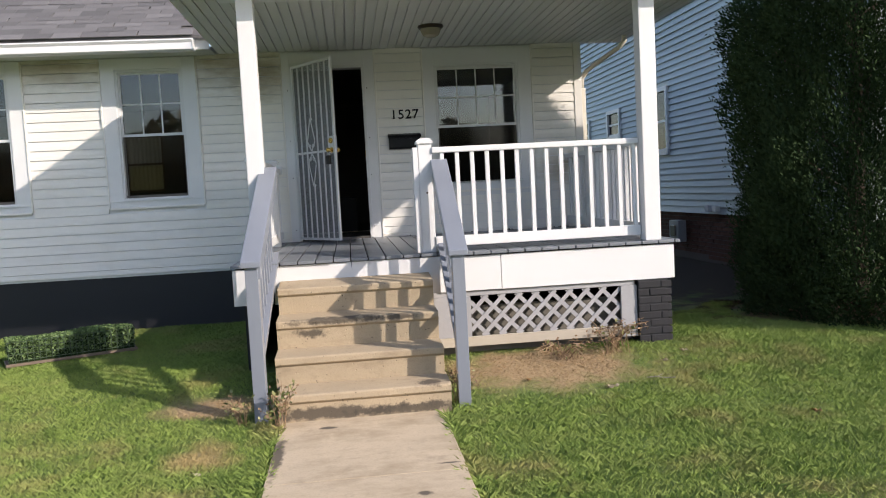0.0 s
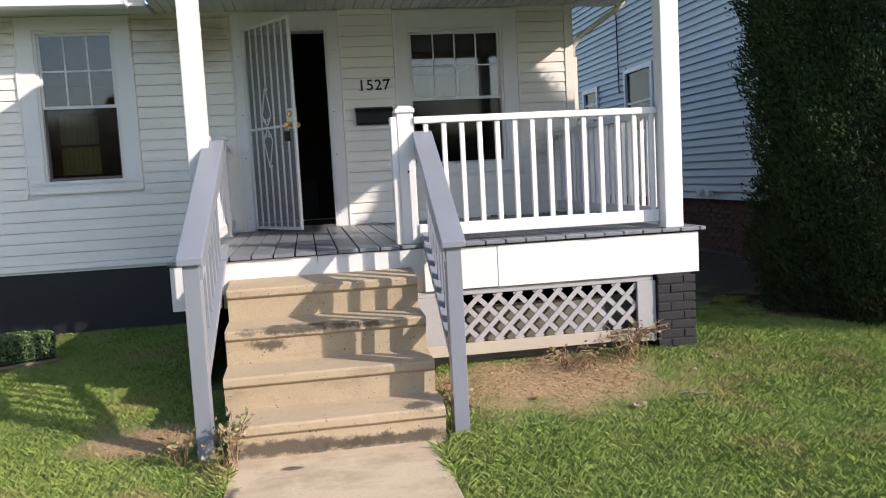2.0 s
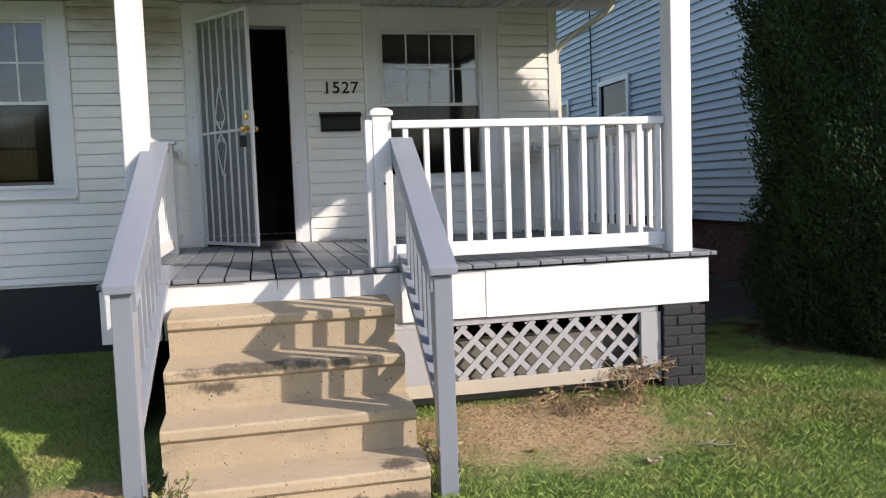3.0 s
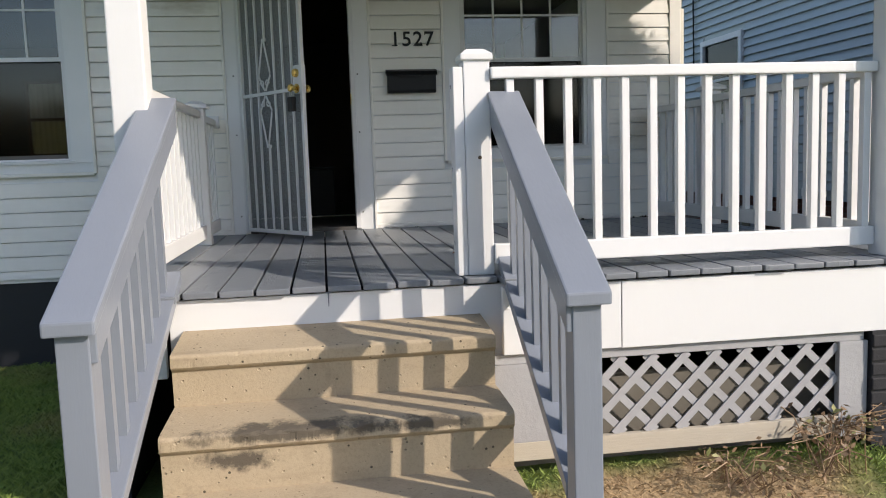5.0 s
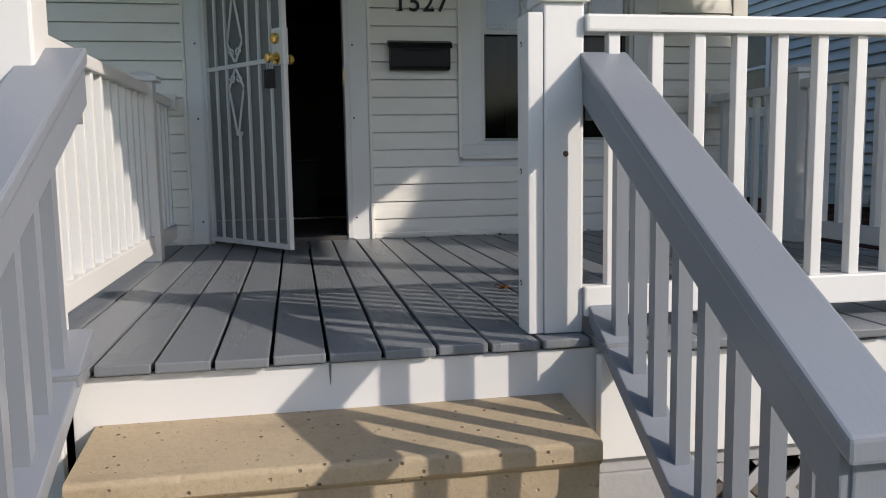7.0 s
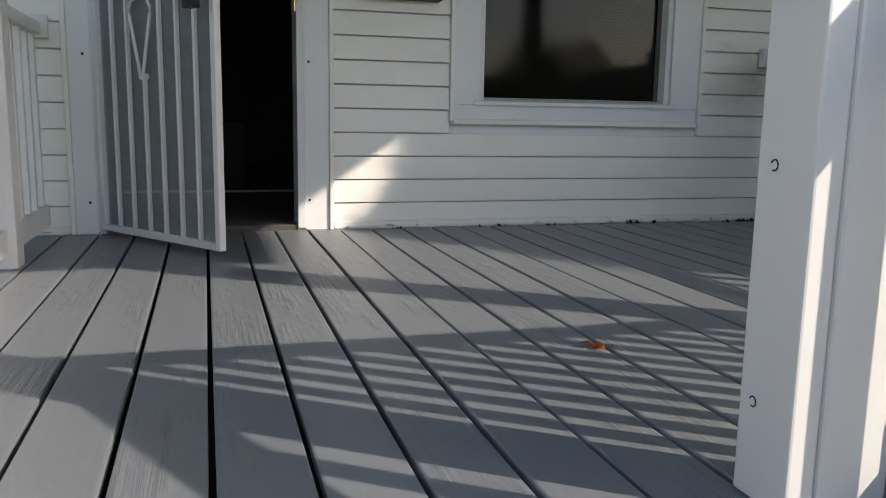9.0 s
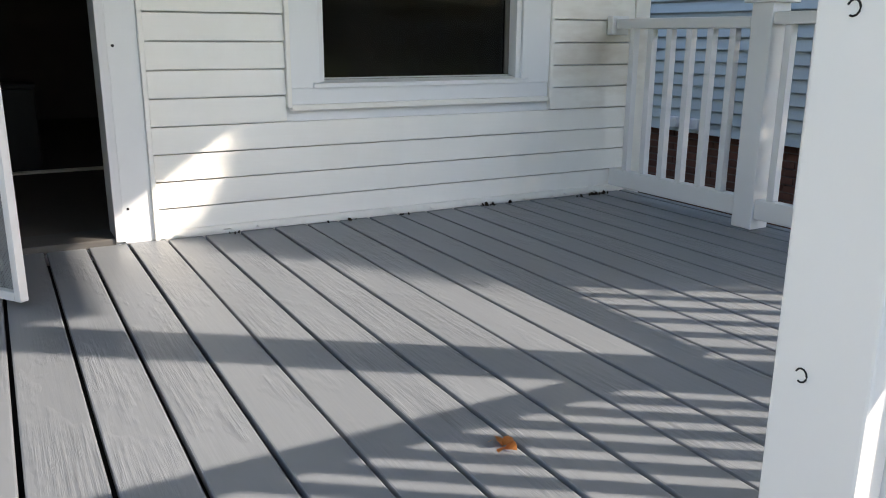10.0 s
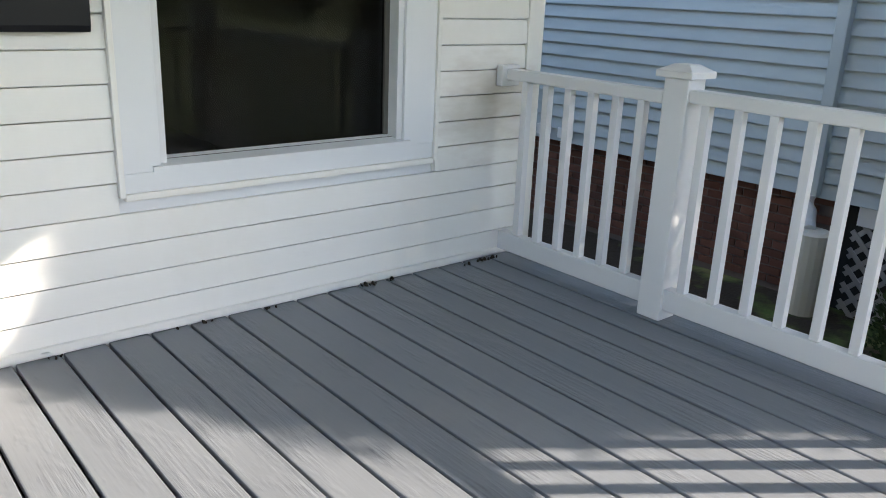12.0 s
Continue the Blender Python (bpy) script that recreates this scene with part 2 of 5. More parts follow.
def lawn_material(name, blades):
    """Green with straw patches, bare dry ground before the lattice and round the stair foot."""
    m = material(name, (0.08, 0.13, 0.02), 0.75, spec=0.25)
    n = Nodes(m)
    patch = n.noise(n.coords(), 1.1, 5, 0.6)
    fine = n.noise(n.coords(), 18.0, 3, 0.6)
    green = n.mix(n.t.nodes.new("ShaderNodeNewGeometry").outputs["Random Per Island"], (0.135, 0.2, 0.04), (0.27, 0.365, 0.088)) if blades else n.mix(fine, (0.065, 0.106, 0.027), (0.14, 0.196, 0.052))
    if blades:
        mid = n.noise(n.coords(), 3.2, 5, 0.65)
        green = n.mix(n.ramp(mid, [(0.42, (0, 0, 0)), (0.68, (0.75, 0.75, 0.75))]), green, (0.23, 0.28, 0.085))
    straw = n.mix(fine, (0.22, 0.17, 0.07), (0.46, 0.36, 0.17))
    if blades:
        dark = n.ramp(n.noise(n.coords(), 1.9, 4, 0.6), [(0.50, (0, 0, 0)), (0.66, (0.45, 0.45, 0.45))])
        green = n.mix(dark, green, (0.05, 0.11, 0.02))
    dry = n.ramp(patch, [(0.52, (0, 0, 0)), (0.72, (0.75, 0.75, 0.75))])
    col = n.mix(dry, green, straw)

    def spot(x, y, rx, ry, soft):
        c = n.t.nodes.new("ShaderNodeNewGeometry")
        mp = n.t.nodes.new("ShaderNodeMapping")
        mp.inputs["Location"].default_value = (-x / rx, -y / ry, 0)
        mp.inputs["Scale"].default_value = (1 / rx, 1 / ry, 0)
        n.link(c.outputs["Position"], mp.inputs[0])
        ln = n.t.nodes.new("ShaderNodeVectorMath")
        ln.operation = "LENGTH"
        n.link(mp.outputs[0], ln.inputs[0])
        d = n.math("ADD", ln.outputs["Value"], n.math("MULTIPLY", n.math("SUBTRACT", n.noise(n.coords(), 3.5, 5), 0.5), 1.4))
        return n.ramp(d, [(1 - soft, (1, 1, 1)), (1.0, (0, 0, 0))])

    soil = n.mix(n.noise(n.coords(), 30.0, 6, 0.7), (0.15, 0.09, 0.05), (0.52, 0.39, 0.22))
    col = n.mix(spot(1.5, 7.02, 1.0, 0.62, 0.5), col, soil)
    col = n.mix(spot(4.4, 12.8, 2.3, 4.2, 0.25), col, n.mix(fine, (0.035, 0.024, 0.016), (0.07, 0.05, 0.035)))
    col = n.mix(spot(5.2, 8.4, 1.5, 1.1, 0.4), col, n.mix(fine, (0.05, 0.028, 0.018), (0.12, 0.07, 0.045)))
    col = n.mix(spot(-1.1, 6.75, 0.5, 0.3, 0.6), col, soil)
    col = n.mix(spot(-1.05, 5.75, 0.30, 0.35, 0.6), col, straw)
    n.colour(col)
    if blades:
        n.b.inputs["Subsurface Weight"].default_value = 0.0
    else:
        n.bump(n.noise(n.coords(), 45, 5), 0.8, 0.02)
    return m


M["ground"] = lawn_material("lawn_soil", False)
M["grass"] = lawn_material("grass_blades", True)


def foliage(name, dark, light, rough=0.55, spec=0.3):
    m = material(name, dark, rough, spec=spec)
    n = Nodes(m)
    isl = n.t.nodes.new("ShaderNodeNewGeometry").outputs["Random Per Island"]
    n.colour(n.mix(isl, dark, light))
    return m


M["arbor"] = foliage("arborvitae_green", (0.028, 0.047, 0.022), (0.046, 0.072, 0.032), 0.95, 0.0)
M["box_leaf"] = foliage("boxwood_green", (0.05, 0.09, 0.035), (0.16, 0.24, 0.085))
M["hedge_core"] = material("hedge_inner_shade", (0.02, 0.035, 0.012), 0.9, spec=0.1)
M["weed_leaf"] = foliage("weed_green", (0.07, 0.10, 0.03), (0.26, 0.24, 0.10))
M["dead_stem"] = foliage("dead_stems", (0.16, 0.10, 0.06), (0.32, 0.22, 0.13))
M["far_leaf"] = foliage("far_autumn_foliage", (0.16, 0.14, 0.09), (0.40, 0.32, 0.18))
M["leaf_pale"] = foliage("pale_dry_leaf", (0.42, 0.36, 0.27), (0.55, 0.48, 0.36), 0.8, 0.2)
M["leaf_brown"] = foliage("brown_dry_leaf", (0.28, 0.16, 0.08), (0.36, 0.22, 0.11), 0.8, 0.2)
M["twig"] = painted("grey_dead_wood", (0.30, 0.27, 0.22), 0.85, (20, 20, 20), dirt=0.3, bump=0.4)
M["joint_soil"] = material("dark_joint_soil", (0.035, 0.028, 0.02), 0.95, spec=0.1)
M["bark"] = painted("brown_bark", (0.10, 0.07, 0.05), 0.9, (10, 10, 3), bump=0.8)


def shingle_material():
    m = material("grey_asphalt_shingle", (0.16, 0.15, 0.15), 0.9)
    n = Nodes(m)
    col = n.ramp(n.random(), [(0.0, (0.10, 0.095, 0.095)), (0.5, (0.16, 0.15, 0.15)), (1.0, (0.23, 0.22, 0.22))])
    n.colour(n.mix(n.noise(n.coords(), 160, 3), col, (0.10, 0.10, 0.10)))
    n.bump(n.noise(n.coords(), 220, 3), 0.6, 0.003)
    return m


M["shingle"] = shingle_material()


def glass_material(name, ior, tint, rough=0.02):
    m = bpy.data.materials.new(name)
    m.use_nodes = True
    t = m.node_tree
    t.nodes.clear()
    out = t.nodes.new("ShaderNodeOutputMaterial")
    mix = t.nodes.new("ShaderNodeMixShader")
    clear = t.nodes.new("ShaderNodeBsdfTransparent")
    clear.inputs[0].default_value = (*tint, 1)
    gloss = t.nodes.new("ShaderNodeBsdfGlossy")
    gloss.inputs["Roughness"].default_value = rough
    fres = t.nodes.new("ShaderNodeFresnel")
    fres.inputs["IOR"].default_value = ior
    t.links.new(fres.outputs[0], mix.inputs[0])
    t.links.new(clear.outputs[0], mix.inputs[1])
    t.links.new(gloss.outputs[0], mix.inputs[2])
    t.links.new(mix.outputs[0], out.inputs[0])
    return m


M["glass"] = glass_material("window_glass", 1.75, (0.75, 0.78, 0.78))
M["porch_screened_glass"] = glass_material("porch_glass_behind_insect_screen", 1.33, (0.38, 0.38, 0.38), 0.06)
M["screened_glass"] = glass_material("glass_behind_insect_screen", 1.6, (0.5, 0.5, 0.5), 0.06)


def cloth(name, base):
    m = bpy.data.materials.new(name)
    m.use_nodes = True
    t = m.node_tree
    t.nodes.clear()
    out = t.nodes.new("ShaderNodeOutputMaterial")
    mix = t.nodes.new("ShaderNodeMixShader")
    mix.inputs[0].default_value = 0.75
    for i, kind in ((1, "ShaderNodeBsdfDiffuse"), (2, "ShaderNodeBsdfTranslucent")):
        n = t.nodes.new(kind)
        n.inputs[0].default_value = (*base, 1)
        t.links.new(n.outputs[0], mix.inputs[i])
    t.links.new(mix.outputs[0], out.inputs[0])
    return m


M["curtain_low"] = cloth("yellowed_thin_cloth", (0.66, 0.57, 0.34))
M["curtain_high"] = cloth("beige_thin_cloth", (0.62, 0.56, 0.45))


def screen_material():
    """Perforated white-grey mesh of the security door: fine holes let the dark through."""
    m = material("perforated_screen", (0.24, 0.25, 0.255), 0.5)
    n = Nodes(m)
    v = n.t.nodes.new("ShaderNodeTexVoronoi")
    v.inputs["Scale"].default_value = 115
    v.inputs["Randomness"].default_value = 0.0
    n.link(n.coords(local=True, turn=(0, radians(45), 0)), v.inputs["Vector"])
    n.link(n.ramp(v.outputs["Distance"], [(0.30, (0, 0, 0)), (0.37, (1, 1, 1))]), n.b.inputs["Alpha"])
    return m


M["screen"] = screen_material()


# ---------------------------------------------------------------- building helpers
def add_box(bm, x0, x1, y0, y1, z0, z1, bevel=0.0):
    m = Matrix.Translation(((x0 + x1) / 2, (y0 + y1) / 2, (z0 + z1) / 2)) @ Matrix.Diagonal((x1 - x0, y1 - y0, z1 - z0, 1))
    made = bmesh.ops.create_cube(bm, size=1, matrix=m)["verts"]
    if bevel:
        edges = list({e for v in made for e in v.link_edges})
        bmesh.ops.bevel(bm, geom=edges, offset=bevel, segments=2, affect="EDGES", profile=0.6)
    return bm


def box(x0, x1, y0, y1, z0, z1, bevel=0.0):
    return add_box(bmesh.new(), x0, x1, y0, y1, z0, z1, bevel)


def prism(outline, axis, a, b):
    """A closed outline of two coordinates, pushed from a to b along the axis x, y or z."""
    bm = bmesh.new()

    def put(p, c):
        return {"x": (c, p[0], p[1]), "y": (p[0], c, p[1]), "z": (p[0], p[1], c)}[axis]

    one = [bm.verts.new(put(p, a)) for p in outline]
    two = [bm.verts.new(put(p, b)) for p in outline]
    k = len(outline)
    for i in range(k):
        bm.faces.new((one[i], one[(i + 1) % k], two[(i + 1) % k], two[i]))
    bm.faces.new(one[::-1])
    bm.faces.new(two)
    bmesh.ops.recalc_face_normals(bm, faces=bm.faces)
    return bm


def lathe(profile, steps=20):
    """Profile of (radius, z) turned about z."""
    bm = bmesh.new()
    rings = [[bm.verts.new((r * math.cos(2 * math.pi * i / steps), r * math.sin(2 * math.pi * i / steps), z)) for i in range(steps)] for r, z in profile]
    for lo, hi in zip(rings, rings[1:]):
        for i in range(steps):
            bm.faces.new((lo[i], lo[(i + 1) % steps], hi[(i + 1) % steps], hi[i]))
    bm.faces.new(rings[0][::-1])
    bm.faces.new(rings[-1])
    bmesh.ops.recalc_face_normals(bm, faces=bm.faces)
    return bm


def tube(points, radius, steps=8, flat=1.0):
    """A round bar through points."""
    bm = bmesh.new()
    pts = [Vector(p) for p in points]
    rings = []
    for i, p in enumerate(pts):
        way = (pts[min(i + 1, len(pts) - 1)] - pts[max(i - 1, 0)]).normalized()
        q = way.to_track_quat("Z", "Y")
        rings.append([bm.verts.new(p + q @ Vector((radius * math.cos(2 * math.pi * k / steps), flat * radius * math.sin(2 * math.pi * k / steps), 0))) for k in range(steps)])
    for lo, hi in zip(rings, rings[1:]):
        for k in range(steps):
            bm.faces.new((lo[k], lo[(k + 1) % steps], hi[(k + 1) % steps], hi[k]))
    bm.faces.new(rings[0][::-1])
    bm.faces.new(rings[-1])
    bmesh.ops.recalc_face_normals(bm, faces=bm.faces)
    return bm


def pleats(x0, x1, y, z0, z1):
    """A thin hanging cloth with soft folds."""
    bm = bmesh.new()
    k = 40
    cols = []
    for i in range(k + 1):
        x = x0 + (x1 - x0) * i / k
        w = 0.012 * math.sin(i * 1.3) + 0.006 * math.sin(i * 0.47)
        cols.append([bm.verts.new((x, y + w + d, z)) for d, z in ((0, z0), (0, z1), (0.002, z1), (0.002, z0))])
    for lo, hi in zip(cols, cols[1:]):
        for j in range(4):
            bm.faces.new((lo[j], lo[(j + 1) % 4], hi[(j + 1) % 4], hi[j]))
    bmesh.ops.recalc_face_normals(bm, faces=bm.faces)
    return bm


def to_mesh(name, bm, mat, smooth=False):
    me = bpy.data.meshes.new(name)
    if smooth:
        for f in bm.faces:
            f.smooth = True
    bm.to_mesh(me)
    bm.free()
    me.materials.append(mat)
    return me


def part(name, bm, mat, parent, label="", smooth=False):
    ob = new(name, to_mesh(name, bm, mat, smooth))
    ob.parent = parent
    if parent.type == "EMPTY":
        ob.matrix_parent_inverse = Matrix.Translation(-parent.location)
    return tagged(ob, label)


def thing(name, base, label, category, group="", kind=""):
    ob = new(name)
    ob.empty_display_size = 0.1
    ob.location = base
    return tagged(ob, label, category, group, kind)


def setting(name, bm, mat, label="", category="", smooth=False):
    return tagged(new(name, to_mesh(name, bm, mat, smooth)), label, category, "", "structure")


def leaves_mesh(name, centres, ways, sizes, mat, aspect=0.5, seed=1):
    """Many small folded leaves in one mesh: centre, pointing way and length of each."""
    rng = np.random.default_rng(seed)
    n = len(centres)
    ways = ways / np.linalg.norm(ways, axis=1, keepdims=True)
    side = np.cross(ways, rng.normal(size=(n, 3)))
    side /= np.linalg.norm(side, axis=1, keepdims=True) + 1e-9
    s = sizes[:, None]
    v = np.stack([centres - ways * s * 0.5, centres + side * s * aspect * 0.5, centres + ways * s * 0.5, centres - side * s * aspect * 0.5], 1).reshape(-1, 3)
    me = bpy.data.meshes.new(name)
    me.vertices.add(4 * n)
    me.vertices.foreach_set("co", v.astype(np.float32).ravel())
    me.loops.add(4 * n)
    me.loops.foreach_set("vertex_index", np.arange(4 * n, dtype=np.int32))
    me.polygons.add(n)
    me.polygons.foreach_set("loop_start", np.arange(0, 4 * n, 4, dtype=np.int32))
    me.update(calc_edges=True)
    me.materials.append(mat)
    return me


# ---------------------------------------------------------------- the plan
WALL = 10.5          # face of the house front
DECK = 1.08          # top of the porch floor
PITCH = 0.1105       # exposure of a siding course
CEIL = 3.365          # porch ceiling
FRONT = 7.40         # front edge of the deck boards
X_L, X_R = -1.03, 2.875   # deck ends


def ground_z(x, y):
    if abs(x) < 0.59 and y < 7.3:
        return -0.06
    k = min(1, max(0, (y - 5.6) / 2.2))
    rise = 0.15 + 0.05 * min(1, max(0, x))
    return rise * k * k * (3 - 2 * k) + 0.008 * noise.noise(Vector((x * 0.7, y * 0.7, 0))) - 0.02


# ground: one sheet, fine near the house and coarse to the horizon
def build_ground():
    bm = bmesh.new()
    xs = [-900, -200, -60, -20] + [-10 + 0.4 * i for i in range(51)] + [20, 60, 200, 900]
    ys = [-900, -200, -60, -20] + [-6 + 0.4 * i for i in range(61)] + [30, 60, 200, 900]
    grid = [[bm.verts.new((x, y, ground_z(x, y))) for x in xs] for y in ys]
    for j in range(len(ys) - 1):
        for i in range(len(xs) - 1):
            bm.faces.new((grid[j][i], grid[j][i + 1], grid[j + 1][i + 1], grid[j + 1][i]))
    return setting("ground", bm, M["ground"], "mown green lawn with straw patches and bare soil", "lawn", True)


build_ground()

# ---- far tree line across the street
def far_trees():
    rng = np.random.default_rng(21)
    cs, sz = [], []
    for i in range(70):
        a = math.pi * (0.98 + 1.04 * i / 69)
        d = 62 + rng.uniform(-6, 14)
        h, w = rng.uniform(5, 10), rng.uniform(2.5, 4.5)
        m = 420
        v = rng.normal(size=(m, 3))
        v /= np.linalg.norm(v, axis=1, keepdims=True)
        v *= (rng.random((m, 1)) ** 0.35) * np.array([w, w, h * 0.5])
        cs.append(v + np.array([d * math.cos(a), d * math.sin(a) + 5, h * 0.5]))
        sz.append(0.7 + 0.9 * rng.random(m))
    c, z = np.concatenate(cs), np.concatenate(sz)
    ob = new("backdrop", leaves_mesh("backdrop", c, rng.normal(size=c.shape), z, M["far_leaf"], 0.7, 9))
    tagged(ob, "distant autumn trees along the far street", "trees", "", "structure")


far_trees()

# ---- house front
RECTS = {  # outer casing of each opening: x0, x1, z0, z1
    "left": (-2.835, -1.71, 1.625, 3.345),
    "far": (-4.80, -3.68, 1.625, 3.345),
    "right": (0.955, 2.337, 1.625, 3.345),
    "door": (-0.745, 0.395, DECK, 3.345),
}
HOLES = {"left": (-2.655, -1.885, 1.69, 3.215), "far": (-4.625, -3.855, 1.69, 3.215), "right": (1.105, 2.155, 1.655, 3.145), "door": (-0.635, 0.262, DECK, 3.185)}
HOUSE_L, HOUSE_R, TOP = -9.0, 2.95, 3.46


def wall_boxes():
    bm = bmesh.new()
    xs = sorted({HOUSE_L, HOUSE_R, *(v for h in HOLES.values() for v in h[:2])})
    for a, b in zip(xs, xs[1:]):
        mid = (a + b) / 2
        spans = sorted((h[2], h[3]) for h in HOLES.values() if h[0] < mid < h[1])
        z = 0.78
        for lo, hi in spans + [(TOP, TOP)]:
            if lo > z:
                add_box(bm, a, b, WALL + 0.014, WALL + 0.16, z, lo)
            z = hi
    return bm


wall_front = setting("wall_front", wall_boxes(), M["trim"], "ivory vinyl-sided house front with double-hung windows", "wall")
setting("wall_side", box(HOUSE_R - 0.15, HOUSE_R, WALL + 0.17, 19, 0.78, TOP), M["siding"], "ivory vinyl side wall of the house", "wall")
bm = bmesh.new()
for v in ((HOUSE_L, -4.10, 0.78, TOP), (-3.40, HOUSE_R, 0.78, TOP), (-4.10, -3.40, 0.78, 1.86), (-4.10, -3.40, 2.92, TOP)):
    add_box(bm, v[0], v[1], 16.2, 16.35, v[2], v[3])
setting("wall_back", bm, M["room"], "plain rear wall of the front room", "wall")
win = thing("window_4", (-3.75, 16.2, 1.86), "curtained rear window glowing dimly across the room", "window", "", "structure")
for name, v in (("jamb", (-4.10, -4.06, 1.86, 2.92)), ("jamb", (-3.44, -3.40, 1.86, 2.92)), ("head", (-4.06, -3.44, 2.88, 2.92)), ("sill_rail", (-4.06, -3.44, 1.86, 1.90)), ("meeting_rail", (-4.06, -3.44, 2.36, 2.40))):
    part(name, box(v[0], v[1], 16.22, 16.30, v[2], v[3], 0.003), M["sash_brown"], win)
part("curtain", pleats(-4.06, -3.44, 16.255, 1.90, 2.36), M["curtain_low"], win, "thin yellowed curtain")
part("curtain", pleats(-4.06, -3.44, 16.255, 2.40, 2.88), M["curtain_high"], win, "thin beige curtain")
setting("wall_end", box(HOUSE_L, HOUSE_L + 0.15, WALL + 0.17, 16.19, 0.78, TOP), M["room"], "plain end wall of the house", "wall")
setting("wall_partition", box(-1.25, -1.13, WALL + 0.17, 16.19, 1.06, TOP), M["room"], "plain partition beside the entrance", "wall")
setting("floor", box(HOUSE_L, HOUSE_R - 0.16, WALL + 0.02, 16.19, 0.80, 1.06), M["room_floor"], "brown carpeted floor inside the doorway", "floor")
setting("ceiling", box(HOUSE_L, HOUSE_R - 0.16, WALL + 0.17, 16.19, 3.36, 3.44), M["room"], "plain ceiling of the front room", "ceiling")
setting("foundation", box(HOUSE_L, HOUSE_R - 0.02, WALL + 0.03, WALL + 0.22, -0.3, 0.78), M["black_paint"], "black-painted masonry foundation under the siding", "foundation")
setting("foundation_side", box(HOUSE_R - 0.22, HOUSE_R - 0.02, WALL + 0.23, 19, -0.3, 0.78), M["black_paint"], "black-painted masonry foundation", "foundation")

# ---- the roofs
setting("porch_roof", box(-1.46, 3.53, 7.15, WALL + 0.2, CEIL + 0.018, CEIL + 0.09), M["gutter"], "white porch roof slab with plain fascia", "roof")


def soffit_panels():
    bm = bmesh.new()
    x = -1.45
    while x < 3.40:
        add_box(bm, x + 0.004, x + 0.092, 7.18, WALL + 0.01, CEIL, CEIL + 0.016, 0.004)
        x += 0.10
    return bm


setting("porch_ceiling", soffit_panels(), M["soffit"], "white ribbed vinyl porch ceiling", "ceiling")
setting("porch_beam", box(-1.0, 2.85, 7.46, 7.60, CEIL - 0.09, CEIL), M["white"], "white painted beam over the porch posts", "beam")
setting("eave_fascia", box(HOUSE_L, -1.482, 10.052, 10.08, 3.345, 3.455), M["gutter"], "white fascia board behind the gutter", "fascia")
setting("eave_soffit", box(HOUSE_L, -1.48, 10.082, WALL, 3.352, 3.38), M["soffit"], "white soffit under the eave", "soffit")


# ---- gutter along the eave
gutter = thing("gutter", (-5.3, 10.0, 3.42), "white aluminium gutter under the shingle edge", "gutter")
gp = [(9.90, 3.33), (9.905, 3.40), (9.885, 3.43), (9.895, 3.445), (9.92, 3.44), (9.92, 3.34), (10.03, 3.34), (10.03, 3.44), (10.05, 3.44), (10.05, 3.32), (9.93, 3.31)]
part("trough", prism(gp, "x", HOUSE_L, -1.64), M["gutter"], gutter)
part("end_cap", box(-1.64, -1.632, 9.895, 10.05, 3.315, 3.445), M["gutter"], gutter)
part("fascia", box(HOUSE_L, -1.0, 10.052, 10.08, 3.456, 3.50), M["gutter"], gutter)
roof_main = setting("roof_main", prism([(9.96, 3.49), (WALL + 5, 3.49 + 5.54 * 0.62), (WALL + 5, 3.415 + 5.54 * 0.62), (9.96, 3.46)], "x", HOUSE_L, 2.9), M["shingle"], "grey asphalt shingle roof above the gutter", "roof")

# ---- door and window casings
def casing(key, parent, sill=True):
    """Flat outer boards with a raised channel strip round them."""
    x0, x1, z0, z1 = RECTS[key]
    a, b, c, d = HOLES[key]
    y = WALL - 0.022
    low = z0 if not sill else z0 + 0.05
    for name, bm in (("casing", box(x0 + 0.02, a, y, WALL + 0.012, low, z1, 0.003)), ("casing", box(b, x1 - 0.02, y, WALL + 0.012, low, z1, 0.003)), ("head_casing", box(a, b, y - 0.002, WALL + 0.012, d, z1, 0.003))):
        part(name, bm, M["trim"], parent)
    for xa in (x0, x1 - 0.02):
        part("channel", box(xa, xa + 0.02, y - 0.012, WALL + 0.012, z0 - (0.03 if sill else 0), z1, 0.004), M["siding"], parent)
    if sill:
        part("apron", box(x0 + 0.02, x1 - 0.02, y + 0.004, WALL + 0.012, z0 - 0.02, z0 + 0.05, 0.004), M["trim"], parent)
        part("channel", box(x0 + 0.02, x1 - 0.02, y - 0.008, WALL + 0.012, z0 - 0.045, z0 - 0.02, 0.004), M["siding"], parent)
        part("window_sill", prism([(y - 0.012, z0 + 0.05), (y - 0.012, z0 + 0.068), (WALL + 0.06, z0 + 0.088), (WALL + 0.06, z0 + 0.05)], "x", a - 0.03, b + 0.03), M["trim"], parent)


